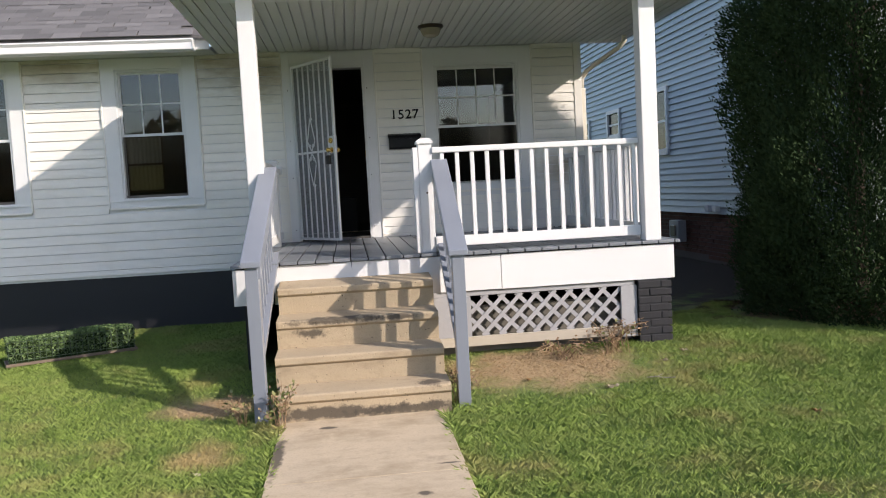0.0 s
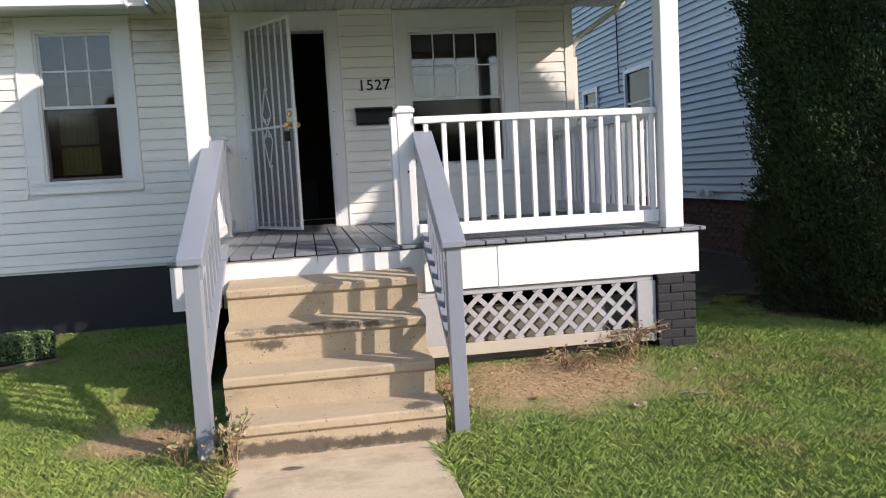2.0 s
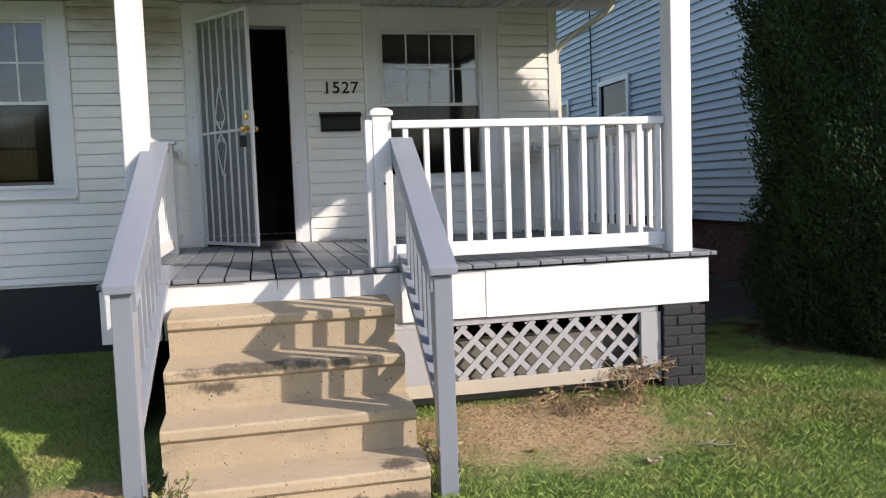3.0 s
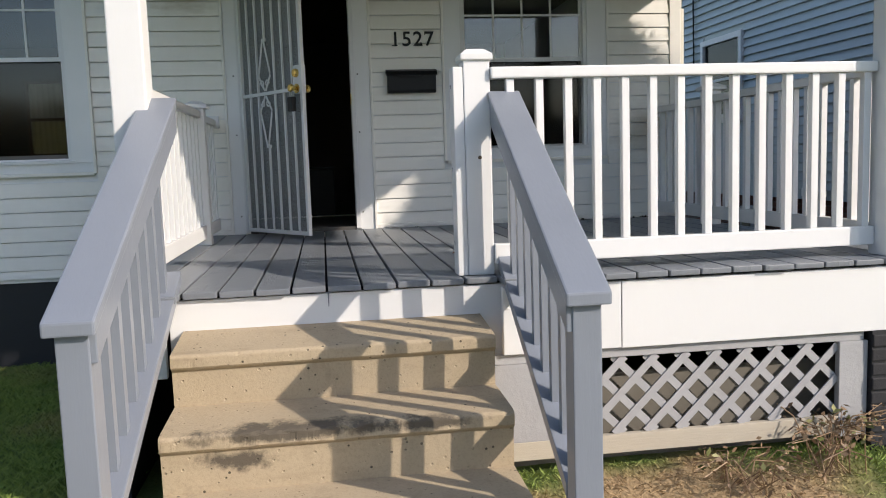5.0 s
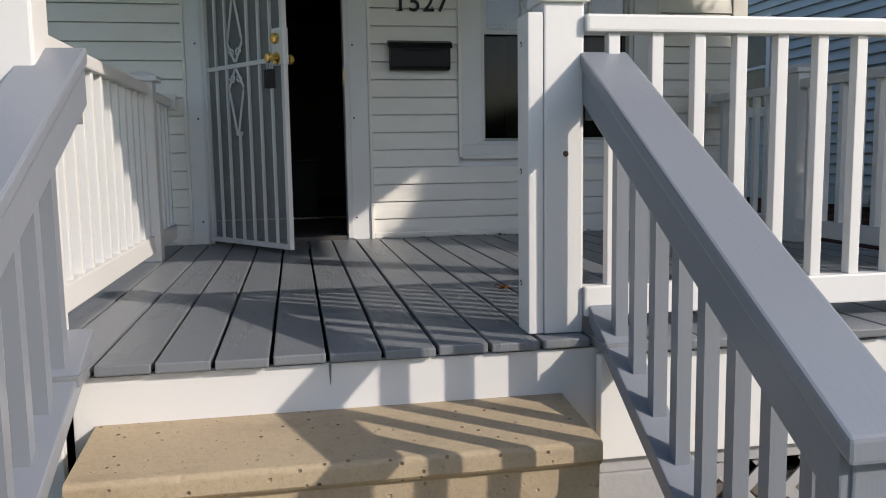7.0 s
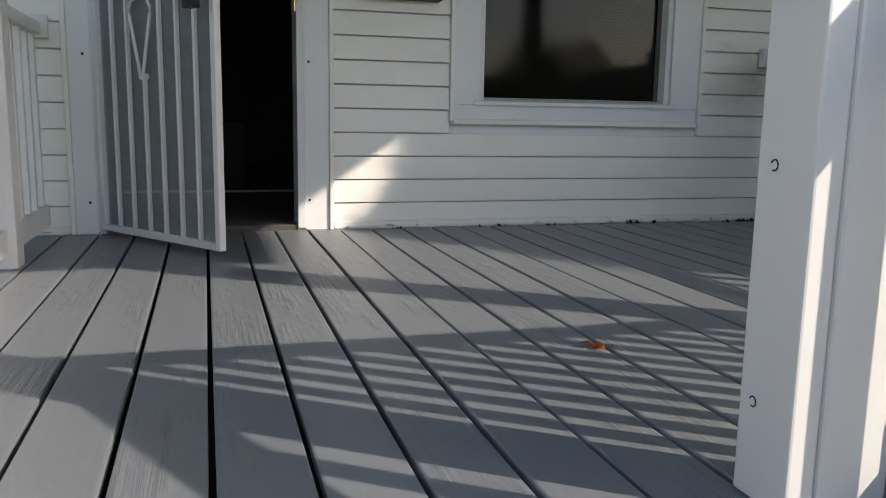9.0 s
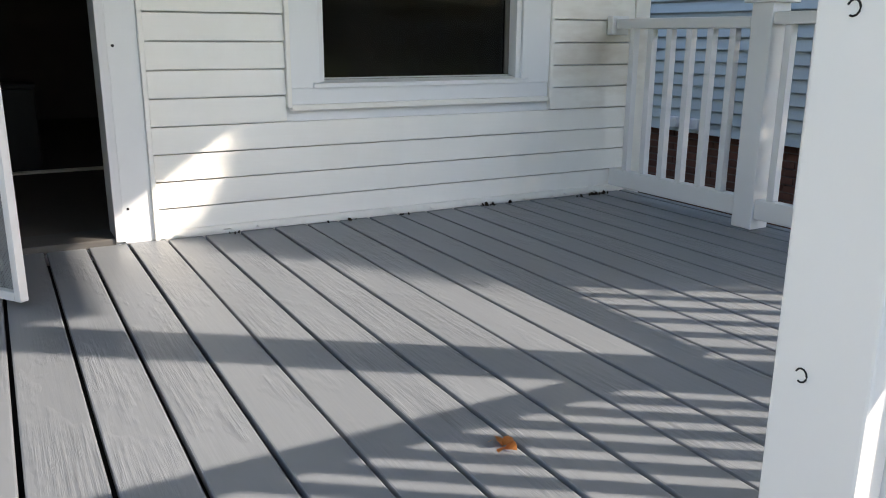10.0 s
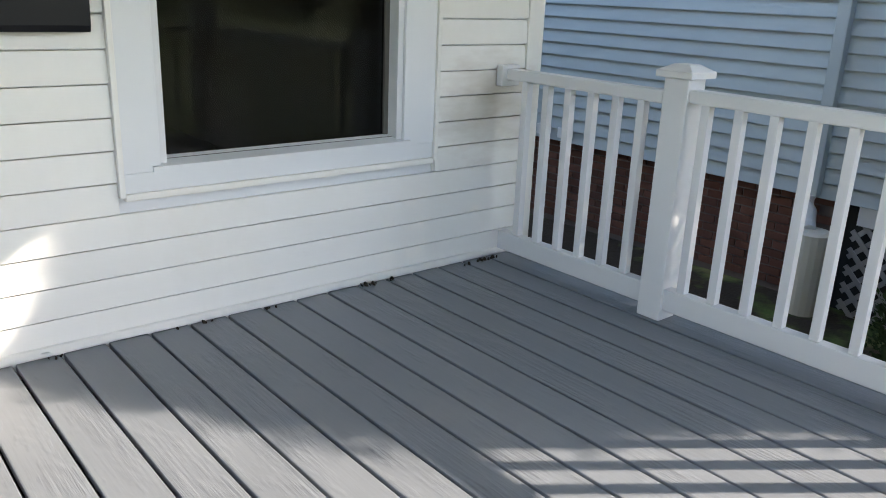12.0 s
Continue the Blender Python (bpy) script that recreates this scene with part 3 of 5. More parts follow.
def window(key, number, columns, label):
    x0, x1, z0, z1 = RECTS[key]
    a, b, c, d = HOLES[key]
    w = thing("window_%d" % number, ((a + b) / 2, WALL, z0), label, "window", "", "structure")
    casing(key, w)
    mid = (c + d) / 2
    # frame liner
    for name, bm in (("jamb", box(a, a + 0.028, WALL - 0.006, WALL + 0.14, c, d, 0.002)), ("jamb", box(b - 0.028, b, WALL - 0.006, WALL + 0.14, c, d, 0.002)), ("head", box(a + 0.028, b - 0.028, WALL - 0.006, WALL + 0.14, d - 0.03, d, 0.002)), ("sill_rail", box(a + 0.028, b - 0.028, WALL - 0.004, WALL + 0.14, c - 0.01, c + 0.022, 0.002))):
        part(name, bm, M["white"], w)
    a2, b2, c2, d2 = a + 0.028, b - 0.028, c + 0.022, d - 0.03
    for name, za, zb, y, dark in (("upper_sash", mid - 0.012, d2, WALL + 0.030, False), ("lower_sash", c2, mid + 0.012, WALL + 0.056, True)):
        st = 0.022
        bm = bmesh.new()
        add_box(bm, a2, a2 + st, y, y + 0.024, za, zb)
        add_box(bm, b2 - st, b2, y, y + 0.024, za, zb)
        add_box(bm, a2 + st, b2 - st, y, y + 0.024, za, za + 0.026)
        add_box(bm, a2 + st, b2 - st, y, y + 0.024, zb - 0.024, zb)
        sash = part(name, bm, M["screen_dark"] if dark else M["white"], w, "dark bronze sash frame" if dark else "")
        pane = part("pane", box(a2 + st, b2 - st, y + 0.010, y + 0.014, za + 0.026, zb - 0.024), (M["porch_screened_glass"] if key == "right" else M["screened_glass"]) if dark else M["glass"], sash, "glass behind a dark insect screen" if dark else "clear window glass")
        pane.visible_shadow = False
        if not dark:
            for i in range(1, columns):
                xm = a2 + st + (b2 - a2 - 2 * st) * i / columns
                part("muntin", box(xm - 0.008, xm + 0.008, y + 0.003, y + 0.0098, za + 0.026, zb - 0.024), M["white"], sash)
            zm = (za + zb) / 2
            part("muntin", box(a2 + st, b2 - st, y + 0.0025, y + 0.0098, zm - 0.008, zm + 0.008), M["white"], sash)
            part("meeting_rail", box(a2, b2, y - 0.006, y, za - 0.006, za + 0.026), M["white"], sash)
        else:
            part("screen_frame", box(a2, b2, y - 0.030, y - 0.006, za, za + 0.03), M["screen_dark"], sash, "dark insect screen rail")
    return w


window("far", 1, 3, "white double-hung window with divided upper sash")
window("left", 2, 3, "white double-hung window with divided upper sash")
window("right", 3, 4, "white porch window with eight-light upper sash")

door_1 = thing("door_1", (-0.17, WALL, DECK), "open entrance doorway with white painted casing", "doorway", "", "structure")
casing("door", door_1, False)
a, b, c, d = HOLES["door"]
part("jamb", box(a, a + 0.035, WALL - 0.030, WALL + 0.16, DECK + 0.01, d, 0.003), M["white"], door_1)
part("jamb", box(b - 0.035, b, WALL - 0.030, WALL + 0.16, DECK + 0.01, d, 0.003), M["white"], door_1)
part("door_head", box(a + 0.035, b - 0.035, WALL - 0.030, WALL + 0.16, d - 0.035, d, 0.003), M["white"], door_1)
part("threshold", box(a + 0.035, b - 0.035, WALL - 0.02, WALL + 0.18, DECK - 0.01, DECK + 0.025, 0.006), M["threshold"], door_1, "worn dark wooden threshold")
part("strike_plate", box(b - 0.040, b - 0.0345, WALL - 0.018, WALL + 0.02, 2.07, 2.15), M["brass"], door_1, "brass strike plate")
for z in (1.22, 1.85, 2.30, 2.9):
    part("screw_head", prism([(b + 0.02 + 0.006 * math.cos(i), z + 0.006 * math.sin(i)) for i in np.arange(0, 6.2, 0.785)], "y", WALL - 0.0245, WALL - 0.02), M["plastic_black"], door_1)
    part("screw_head", prism([(a - 0.03 + 0.006 * math.cos(i), z + 0.006 * math.sin(i)) for i in np.arange(0, 6.2, 0.785)], "y", WALL - 0.0245, WALL - 0.02), M["plastic_black"], door_1)


# ---- security door, standing open
def security_door():
    hinge, free = Vector((-0.607, WALL - 0.045, 0)), Vector((-0.125, 9.775, 0))
    width = (free - hinge).length
    ang = math.degrees(math.atan2(free.y - hinge.y, free.x - hinge.x))
    h0, h1 = 0.03, 2.10
    d = new("security_door")
    tagged(d, "white steel security door with scrollwork, standing open", "security door")

    def p(name, bm, mat, label="", parent=None):
        ob = new(name, to_mesh(name, bm, mat))
        ob.parent = parent or d
        return tagged(ob, label)

    t = 0.014
    p("stile", box(0, 0.028, -t, t, h0, h1, 0.003), M["white"])
    p("stile", box(width - 0.028, width, -t, t, h0, h1, 0.003), M["white"])
    p("rail", box(0.028, width - 0.028, -t, t, h0, h0 + 0.028, 0.003), M["white"])
    p("rail", box(0.028, width - 0.028, -t, t, h1 - 0.028, h1, 0.003), M["white"])
    lock_z = 1.06
    p("rail", box(0.028, width - 0.028, -0.009, 0.009, lock_z - 0.012, lock_z + 0.012, 0.003), M["white"])
    k = 7
    for i in range(1, k):
        x = 0.02 + (width - 0.04) * i / k
        if i == 3:
            p("bar", box(x - 0.007, x + 0.007, -0.009, 0.006, h0 + 0.028, lock_z - 0.38, 0.002), M["white"])
            p("bar", box(x - 0.007, x + 0.007, -0.009, 0.006, lock_z + 0.40, h1 - 0.028, 0.002), M["white"])
        else:
            p("bar", box(x - 0.007, x + 0.007, -0.010, 0.006, h0 + 0.028, h1 - 0.028, 0.002), M["white"])
    xc = 0.02 + (width - 0.04) * 3 / k
    for s in (-1, 1):
        for up in (-1, 1):
            pts = []
            for j in range(15):
                u = j / 14
                pts.append((xc + s * (0.072 * min(1, u / 0.3) * (1 - max(0, u - 0.3) / 0.72) + 0.006), -0.014, lock_z + up * (0.02 + 0.36 * u)))
            p("scroll", tube(pts, 0.007, 6), M["white"])
            curl = [(xc + s * (0.034 + 0.028 * (1 - j / 18) * math.cos(j * 0.55)), -0.016, lock_z + up * (0.07 + 0.028 * (1 - j / 18) * math.sin(j * 0.55))) for j in range(14)]
            p("scroll", tube(curl, 0.0055, 6), M["white"])
    for up in (-1, 1):
        p("collar", box(xc - 0.022, xc + 0.022, -0.016, 0.006, lock_z + up * 0.385 - 0.012, lock_z + up * 0.385 + 0.012, 0.005), M["white"])
    p("mesh_screen", box(0.02, width - 0.02, 0.0075, 0.0085, h0 + 0.02, h1 - 0.02), M["screen"], "perforated grey metal screen")
    plate = p("lock_plate", box(width - 0.10, width + 0.004, -0.018, 0.018, lock_z - 0.035, lock_z + 0.16, 0.004), M["white"])
    for z, r in ((lock_z + 0.105, 0.030), (lock_z, 0.028)):
        for side in (-1, 1):
            bm = lathe([(r * 1.15, 0), (r * 1.15, 0.008), (r * 0.45, 0.012), (r * 0.45, 0.03), (r * 0.9, 0.036), (r * 1.05, 0.05), (r * 0.8, 0.064), (0.003, 0.066)] if z < lock_z + 0.05 else [(r, 0), (r, 0.012), (r * 0.85, 0.022), (0.003, 0.024)], 16)
            bmesh.ops.transform(bm, matrix=Matrix.Translation((width - 0.055, side * 0.018, z)) @ Matrix.Rotation(radians(-90 * side), 4, "X"), verts=bm.verts)
            p("knob" if z < lock_z + 0.05 else "deadbolt", bm, M["brass"], "polished brass", plate)
    for z in (0.16, 1.05, 1.95):
        p("hinge", lathe([(0.009, z - 0.05), (0.009, z + 0.05), (0.004, z + 0.055)], 10), M["white"])
    d.matrix_basis = Matrix.Translation((hinge.x, hinge.y, DECK - 0.005)) @ Matrix.Rotation(radians(ang), 4, "Z")
    box_ob = thing("lock_box", (0, 0, 0), "black key lock box hanging from the brass knob", "lock box")
    q = d.matrix_basis @ Matrix.Translation((width - 0.055, -0.068, lock_z - 0.11))
    box_ob.matrix_basis = q
    for name, bm, mat in (("body", box(-0.03, 0.03, -0.018, 0.018, -0.05, 0.05, 0.006), "plastic_black"), ("shackle", tube([(0.018 * math.cos(u), 0, 0.085 + 0.03 * math.sin(u)) if 0 <= u <= math.pi else (0, 0, 0) for u in np.linspace(0, math.pi, 9)], 0.004, 6), "meter_grey")):
        ob = new(name, to_mesh(name, bm, M[mat]))
        ob.parent = box_ob
    ob = new("shackle_leg", to_mesh("shackle_leg", add_box(box(0.014, 0.022, -0.004, 0.004, 0.04, 0.09), -0.022, -0.014, -0.004, 0.004, 0.04, 0.09), M["meter_grey"]))
    ob.parent = box_ob
    return d


security_door()

# ---- inside the doorway
cab = thing("storage_box", (-0.06, 12.95, 1.06), "black box standing on the dim floor", "box")
part("body", box(-0.22, 0.10, 12.8, 13.1, 1.06, 1.56, 0.01), M["plastic_black"], cab)
part("lid", box(-0.23, 0.11, 12.79, 13.11, 1.562, 1.59, 0.006), M["plastic_black"], cab)
# streak of indoor sunlight, modelled as a thin pale strip on the floor
setting("floor_light_strip", box(-1.1, 1.2, 12.60, 12.68, 1.061, 1.072), M["strip"], "pale strip across the floor, a streak of sunlight put into its colour", "floor strip")

# ---- mailbox
mb = thing("mailbox", (0.70, WALL - 0.05, 2.15), "black metal wall mailbox with hinged lid", "mailbox")
part("body", prism([(WALL - 0.002, 2.145), (WALL - 0.075, 2.145), (WALL - 0.085, 2.165), (WALL - 0.09, 2.30), (WALL - 0.002, 2.30)], "x", 0.515, 0.895), M["black_metal"], mb)
part("lid", prism([(WALL - 0.002, 2.303), (WALL - 0.098, 2.275), (WALL - 0.102, 2.285), (WALL - 0.09, 2.31), (WALL - 0.002, 2.335)], "x", 0.505, 0.905), M["black_metal"], mb)
part("lip", box(0.60, 0.81, WALL - 0.108, WALL - 0.1, 2.262, 2.275, 0.003), M["black_metal"], mb)

# ---- house number
num = thing("house_number", (0.715, WALL, 2.52), "black serif house number 1527", "house number")
for i, ch in enumerate("1527"):
    cu = bpy.data.curves.new("digit", "FONT")
    cu.body, cu.size, cu.extrude, cu.offset = ch, 0.158, 0.003, 0.0016
    tmp = new("digit_curve", cu)
    me = bpy.data.meshes.new_from_object(tmp.evaluated_get(bpy.context.evaluated_depsgraph_get()))
    bpy.data.objects.remove(tmp)
    me.materials.append(M["black_metal"])
    ob = new("digit", me)
    ob.parent = num
    ob.matrix_parent_inverse = Matrix.Translation(-num.location)
    ob.matrix_basis = pose(0.552 + 0.089 * i, WALL - 0.026, 2.512, 90)
for x0, x1, z0, z1 in ((0.563, 0.607, 2.512, 2.5185), (0.822, 0.829, 2.594, 2.622), (0.705, 0.712, 2.528, 2.545), (0.790, 0.797, 2.516, 2.540)):
    part("serif", box(x0, x1, WALL - 0.029, WALL - 0.023, z0, z1), M["black_metal"], num)
# ---- porch light
lamp = thing("ceiling_light", (0.957, 9.22, CEIL), "dark bronze flush porch light with ribbed glass", "ceiling light")
bm = lathe([(0.135, 0), (0.14, -0.012), (0.125, -0.03), (0.112, -0.034)], 28)
bmesh.ops.transform(bm, matrix=Matrix.Translation((0.957, 9.22, CEIL)), verts=bm.verts)
part("canopy", bm, M["bronze"], lamp, "dark bronze canopy", True)
bm = lathe([(0.110, -0.034), (0.105, -0.06), (0.085, -0.10), (0.05, -0.118), (0.004, -0.122)], 28)
bmesh.ops.transform(bm, matrix=Matrix.Translation((0.957, 9.22, CEIL)), verts=bm.verts)
part("shade", bm, M["lamp_glass"], lamp, "ribbed brownish glass bowl")

# ---- ragged caulked strip between siding and deck
def base_strip(x0, x1, seed):
    rnd = random.Random(seed)
    bm = bmesh.new()
    k = int((x1 - x0) / 0.02)
    rows = []
    for i in range(k + 1):
        x = x0 + (x1 - x0) * i / k
        low = DECK + 0.003 + (0.004 * rnd.random() if rnd.random() < 0.8 else 0.006 + 0.012 * rnd.random())
        out = WALL - 0.026 + 0.002 * rnd.random()
        rows.append([bm.verts.new(p) for p in ((x, out, low), (x, out + 0.001, DECK + 0.032 + 0.002 * rnd.random()), (x, WALL - 0.018, DECK + 0.037), (x, WALL - 0.008, DECK + 0.037), (x, WALL - 0.008, low))])
    for lo, hi in zip(rows, rows[1:]):
        for j in range(5):
            bm.faces.new((lo[j], lo[(j + 1) % 5], hi[(j + 1) % 5], hi[j]))
    bm.faces.new(rows[0][::-1])
    bm.faces.new(rows[-1])
    bmesh.ops.recalc_face_normals(bm, faces=bm.faces)
    return bm


setting("baseboard_right", base_strip(0.398, 2.866, 3), M["siding"], "ragged white caulked strip above the deck boards", "baseboard")
setting("baseboard_left", base_strip(-1.02, -0.748, 4), M["siding"], "ragged white caulked strip above the deck boards", "baseboard")

# ---- corner board, downspout elbow
setting("corner_board", box(2.868, 2.966, WALL - 0.022, WALL + 0.16, 0.80, 3.37, 0.004), M["siding"], "ivory corner board at the house end", "trim")
ds = thing("downspout", (3.03, WALL, 2.4), "cream aluminium downspout elbow under the eave", "downspout")
part("elbow", tube([(3.40, 10.1, 3.40), (3.40, 10.1, 3.30), (3.36, 10.15, 3.24), (3.16, 10.42, 3.10), (3.06, 10.56, 3.02), (3.01, 10.63, 2.93), (3.01, 10.64, 2.80)], 0.038, 10, 0.75), M["downspout"], ds, "", True)
part("pipe", box(2.98, 3.05, 10.60, 10.68, 0.25, 2.81, 0.008), M["downspout"], ds)

# ---- concrete steps
steps = thing("concrete_steps", (0.1, 6.9, 0.0), "sandy precast concrete steps with rounded worn nosings", "steps")
NOSE = [(6.315, 0.215), (6.59, 0.435), (6.87, 0.665), (7.175, 0.888)]


def step_block(i):
    y, z = NOSE[i]
    back = NOSE[i + 1][0] + 0.05 if i < 3 else 7.53
    low = NOSE[i - 1][1] - 0.012 if i else -0.1
    r, th = 0.016, 0.058
    o = [(y + 0.028, low), (y + 0.022, z - th - 0.012), (y + 0.006, z - th), (y, z - th + 0.008)]
    o += [(y + r - r * math.cos(t), z - r + r * math.sin(t)) for t in np.linspace(0, math.pi / 2, 6)]
    o += [(y + 0.05, z + 0.003), (back, z + 0.012 + 0.02 * (i == 3)), (back, low)]
    bm = prism(o, "x", -0.635 + 0.03 * (i == 0), 0.635 + 0.01 * (i == 0))
    cuts = [e for e in bm.edges if abs(e.verts[0].co.x - e.verts[1].co.x) > 0.5]
    bmesh.ops.subdivide_edges(bm, edges=cuts, cuts=140, use_grid_fill=True)
    for v in bm.verts:
        if v.co.z > z - th - 0.005 and v.co.y < y + 0.03:
            p = Vector((v.co.x * 7, i * 3.1, v.co.z * 20))
            rough = noise.fractal(p, 0.8, 2.1, 4)
            limit, deep = (0.02 + 0.9 * max(0, v.co.x - 0.02), 0.011) if i == 2 else (0.62, 0.014)
            chip = max(0, rough - limit) * deep
            v.co.y += chip + 0.0012 * noise.noise(p * 3)
            v.co.z -= chip * 0.7
    return bm


for i in range(4):
    part("step", step_block(i), M["step"], steps)
part("core", box(-0.60, 0.60, 6.95, 7.40, -0.1, 0.60), M["step"], steps)

# ---- porch floor frame and skirt
setting("porch_skirt_short", box(0.722, 1.258, FRONT + 0.013, FRONT + 0.05, 0.740, 1.040, 0.003), M["white"], "white painted skirt board under the deck edge", "skirt board")
setting("porch_skirt", box(1.262, X_R - 0.05, FRONT + 0.012, FRONT + 0.05, 0.738, 1.040, 0.003), M["white"], "white painted skirt board under the deck edge", "skirt board")
setting("porch_skirt_steps", box(-0.69, 0.78, 7.498, 7.53, 0.72, 1.046, 0.003), M["white"], "white painted riser board behind the top step", "skirt board")
part("paint_drip", prism([(-0.0285, 1.045), (-0.0265, 0.99), (-0.0245, 0.985), (-0.0225, 1.0), (-0.0205, 1.045)], "y", 7.4955, 7.4975), M["deck"], bpy.data.objects["porch_skirt_steps"], "dark run of grey deck paint")
setting("porch_skirt_left", box(X_L + 0.01, -0.695, FRONT + 0.012, FRONT + 0.05, 0.738, 1.040, 0.003), M["white"], "white painted skirt board under the deck edge", "skirt board")
setting("porch_skirt_end", box(X_R - 0.085, X_R - 0.048, FRONT + 0.055, WALL - 0.03, 0.738, 1.040, 0.003), M["white"], "white painted skirt board along the porch side", "skirt board")
setting("porch_skirt_west", box(X_L + 0.012, X_L + 0.05, FRONT + 0.055, WALL - 0.03, 0.738, 1.040, 0.003), M["white"], "white painted skirt board along the porch side", "skirt board")
# plain black slab in place of joists, underfloor shade in its colour
setting("porch_underside", box(X_L + 0.06, X_R - 0.1, 7.66, WALL - 0.04, 0.93, 1.03), M["dark"], "added black slab for the shade under the porch floor", "joists")
setting("crawl_wall", box(X_L + 0.06, X_L + 0.10, 7.65, WALL, -0.1, 0.95), M["black_paint"], "black-painted wall closing the crawl space", "wall")

setting("crawl_board", box(0.5, 2.47, 7.575, 7.60, -0.1, 0.585), M["plank_grey"], "dim weathered board standing behind the lattice", "wall")
# unseen side board, added to block daylight behind the lattice
setting("crawl_side", box(2.70, 2.74, 7.76, WALL, -0.1, 0.737), M["black_paint"], "added unseen black board keeping light out of the crawl space", "wall")

# ---- lattice under the porch
lat = thing("lattice_panel", (1.63, 7.45, 0.2), "weathered grey wooden lattice panel in a frame", "lattice")
LX0, LX1, LZ0, LZ1 = 0.98, 2.33, 0.335, 0.692
part("top_rail", box(0.66, LX1 + 0.13, 7.435, 7.465, LZ1, 0.734, 0.003), M["lattice"], lat)
part("bottom_rail", box(0.66, LX1, 7.425, 7.46, LZ0 - 0.085, LZ0, 0.003), M["lattice_sill"], lat, "sun-bleached bottom rail")
part("stile", box(LX1, LX1 + 0.145, 7.425, 7.46, LZ0 - 0.10, LZ1 - 0.001, 0.003), M["lattice"], lat)
part("stile", box(0.66, LX0, 7.425, 7.46, LZ0, LZ1 - 0.001, 0.003), M["lattice"], lat)
H = LZ1 - LZ0
for s in (1, -1):
    c = LX0 - H
    while c < LX1 + (H if s < 0 else 0):
        pts = [(c, LZ0), (c + H, LZ1)] if s > 0 else [(c + H, LZ0), (c, LZ1)]
        (xa, za), (xb, zb) = pts
        if xa > xb:
            (xa, za), (xb, zb) = (xb, zb), (xa, za)
        lo, hi = max(xa, LX0), min(xb, LX1)
        if hi - lo > 0.05:
            k = (zb - za) / (xb - xa)
            p0, p1 = Vector((lo, za + k * (lo - xa))), Vector((hi, za + k * (hi - xa)))
            ln = (p1 - p0).length
            y = 7.445 if s > 0 else 7.453
            bm = box(-ln / 2, ln / 2, -0.0035, 0.0035, -0.018, 0.018, 0.001)
            mid = (p0 + p1) / 2
            bmesh.ops.transform(bm, matrix=Matrix.Translation((mid.x, y, mid.y)) @ Matrix.Rotation(-math.atan2(p1.y - p0.y, p1.x - p0.x), 4, "Y"), verts=bm.verts)
            part("slat", bm, M["lattice"], lat)
        c += 0.152

# ---- brick pier at the corner
pier = thing("brick_pier", (2.61, 7.62, 0.1), "black-painted brick pier at the porch corner", "brick pier")
part("core", box(2.482, 2.75, 7.405, 7.69, -0.1, 0.737), M["black_paint"], pier)
full = to_mesh("brick", box(-0.1, 0.1, -0.05, 0.05, -0.0295, 0.0295, 0.006), M["black_brick"])
half = to_mesh("half_brick", box(-0.048, 0.048, -0.05, 0.05, -0.0295, 0.0295, 0.006), M["black_brick"])
for r in range(10):
    z = 0.07 + r * 0.069
    if z > 0.71:
        break
    spans = ((2.582, full), (2.737, half)) if r % 2 else ((2.530, half), (2.685, full))
    for x, me in spans:
        ob = new("brick", me)
        ob.parent = pier
        ob.matrix_parent_inverse = Matrix.Translation(-pier.location)
        ob.matrix_basis = Matrix.Translation((x + random.uniform(-0.003, 0.003), 7.448 + random.uniform(-0.003, 0.003), z))
    for y, me in (((7.54, half), (7.655, half)) if r % 2 else ((7.605, full),)):
        ob = new("brick", me)
        ob.parent = pier
        ob.matrix_parent_inverse = Matrix.Translation(-pier.location)
        ob.matrix_basis = Matrix.Translation((2.742, y, z)) @ Matrix.Rotation(math.pi / 2, 4, "Z")

# ---- posts
def post(name, x, y, w, z1, label):
    low = DECK
    t = thing(name, (x, y, low), label, "post")
    part("shaft", box(x - w / 2, x + w / 2, y - w / 2, y + w / 2, low, z1, 0.008), M["white"], t)
    return t


post("porch_post", -0.778, 7.53, 0.138, CEIL - 0.091, "white painted square porch post on the deck")
post("porch_post", 2.653, 7.515, 0.145, CEIL - 0.091, "white painted square porch post at the corner")


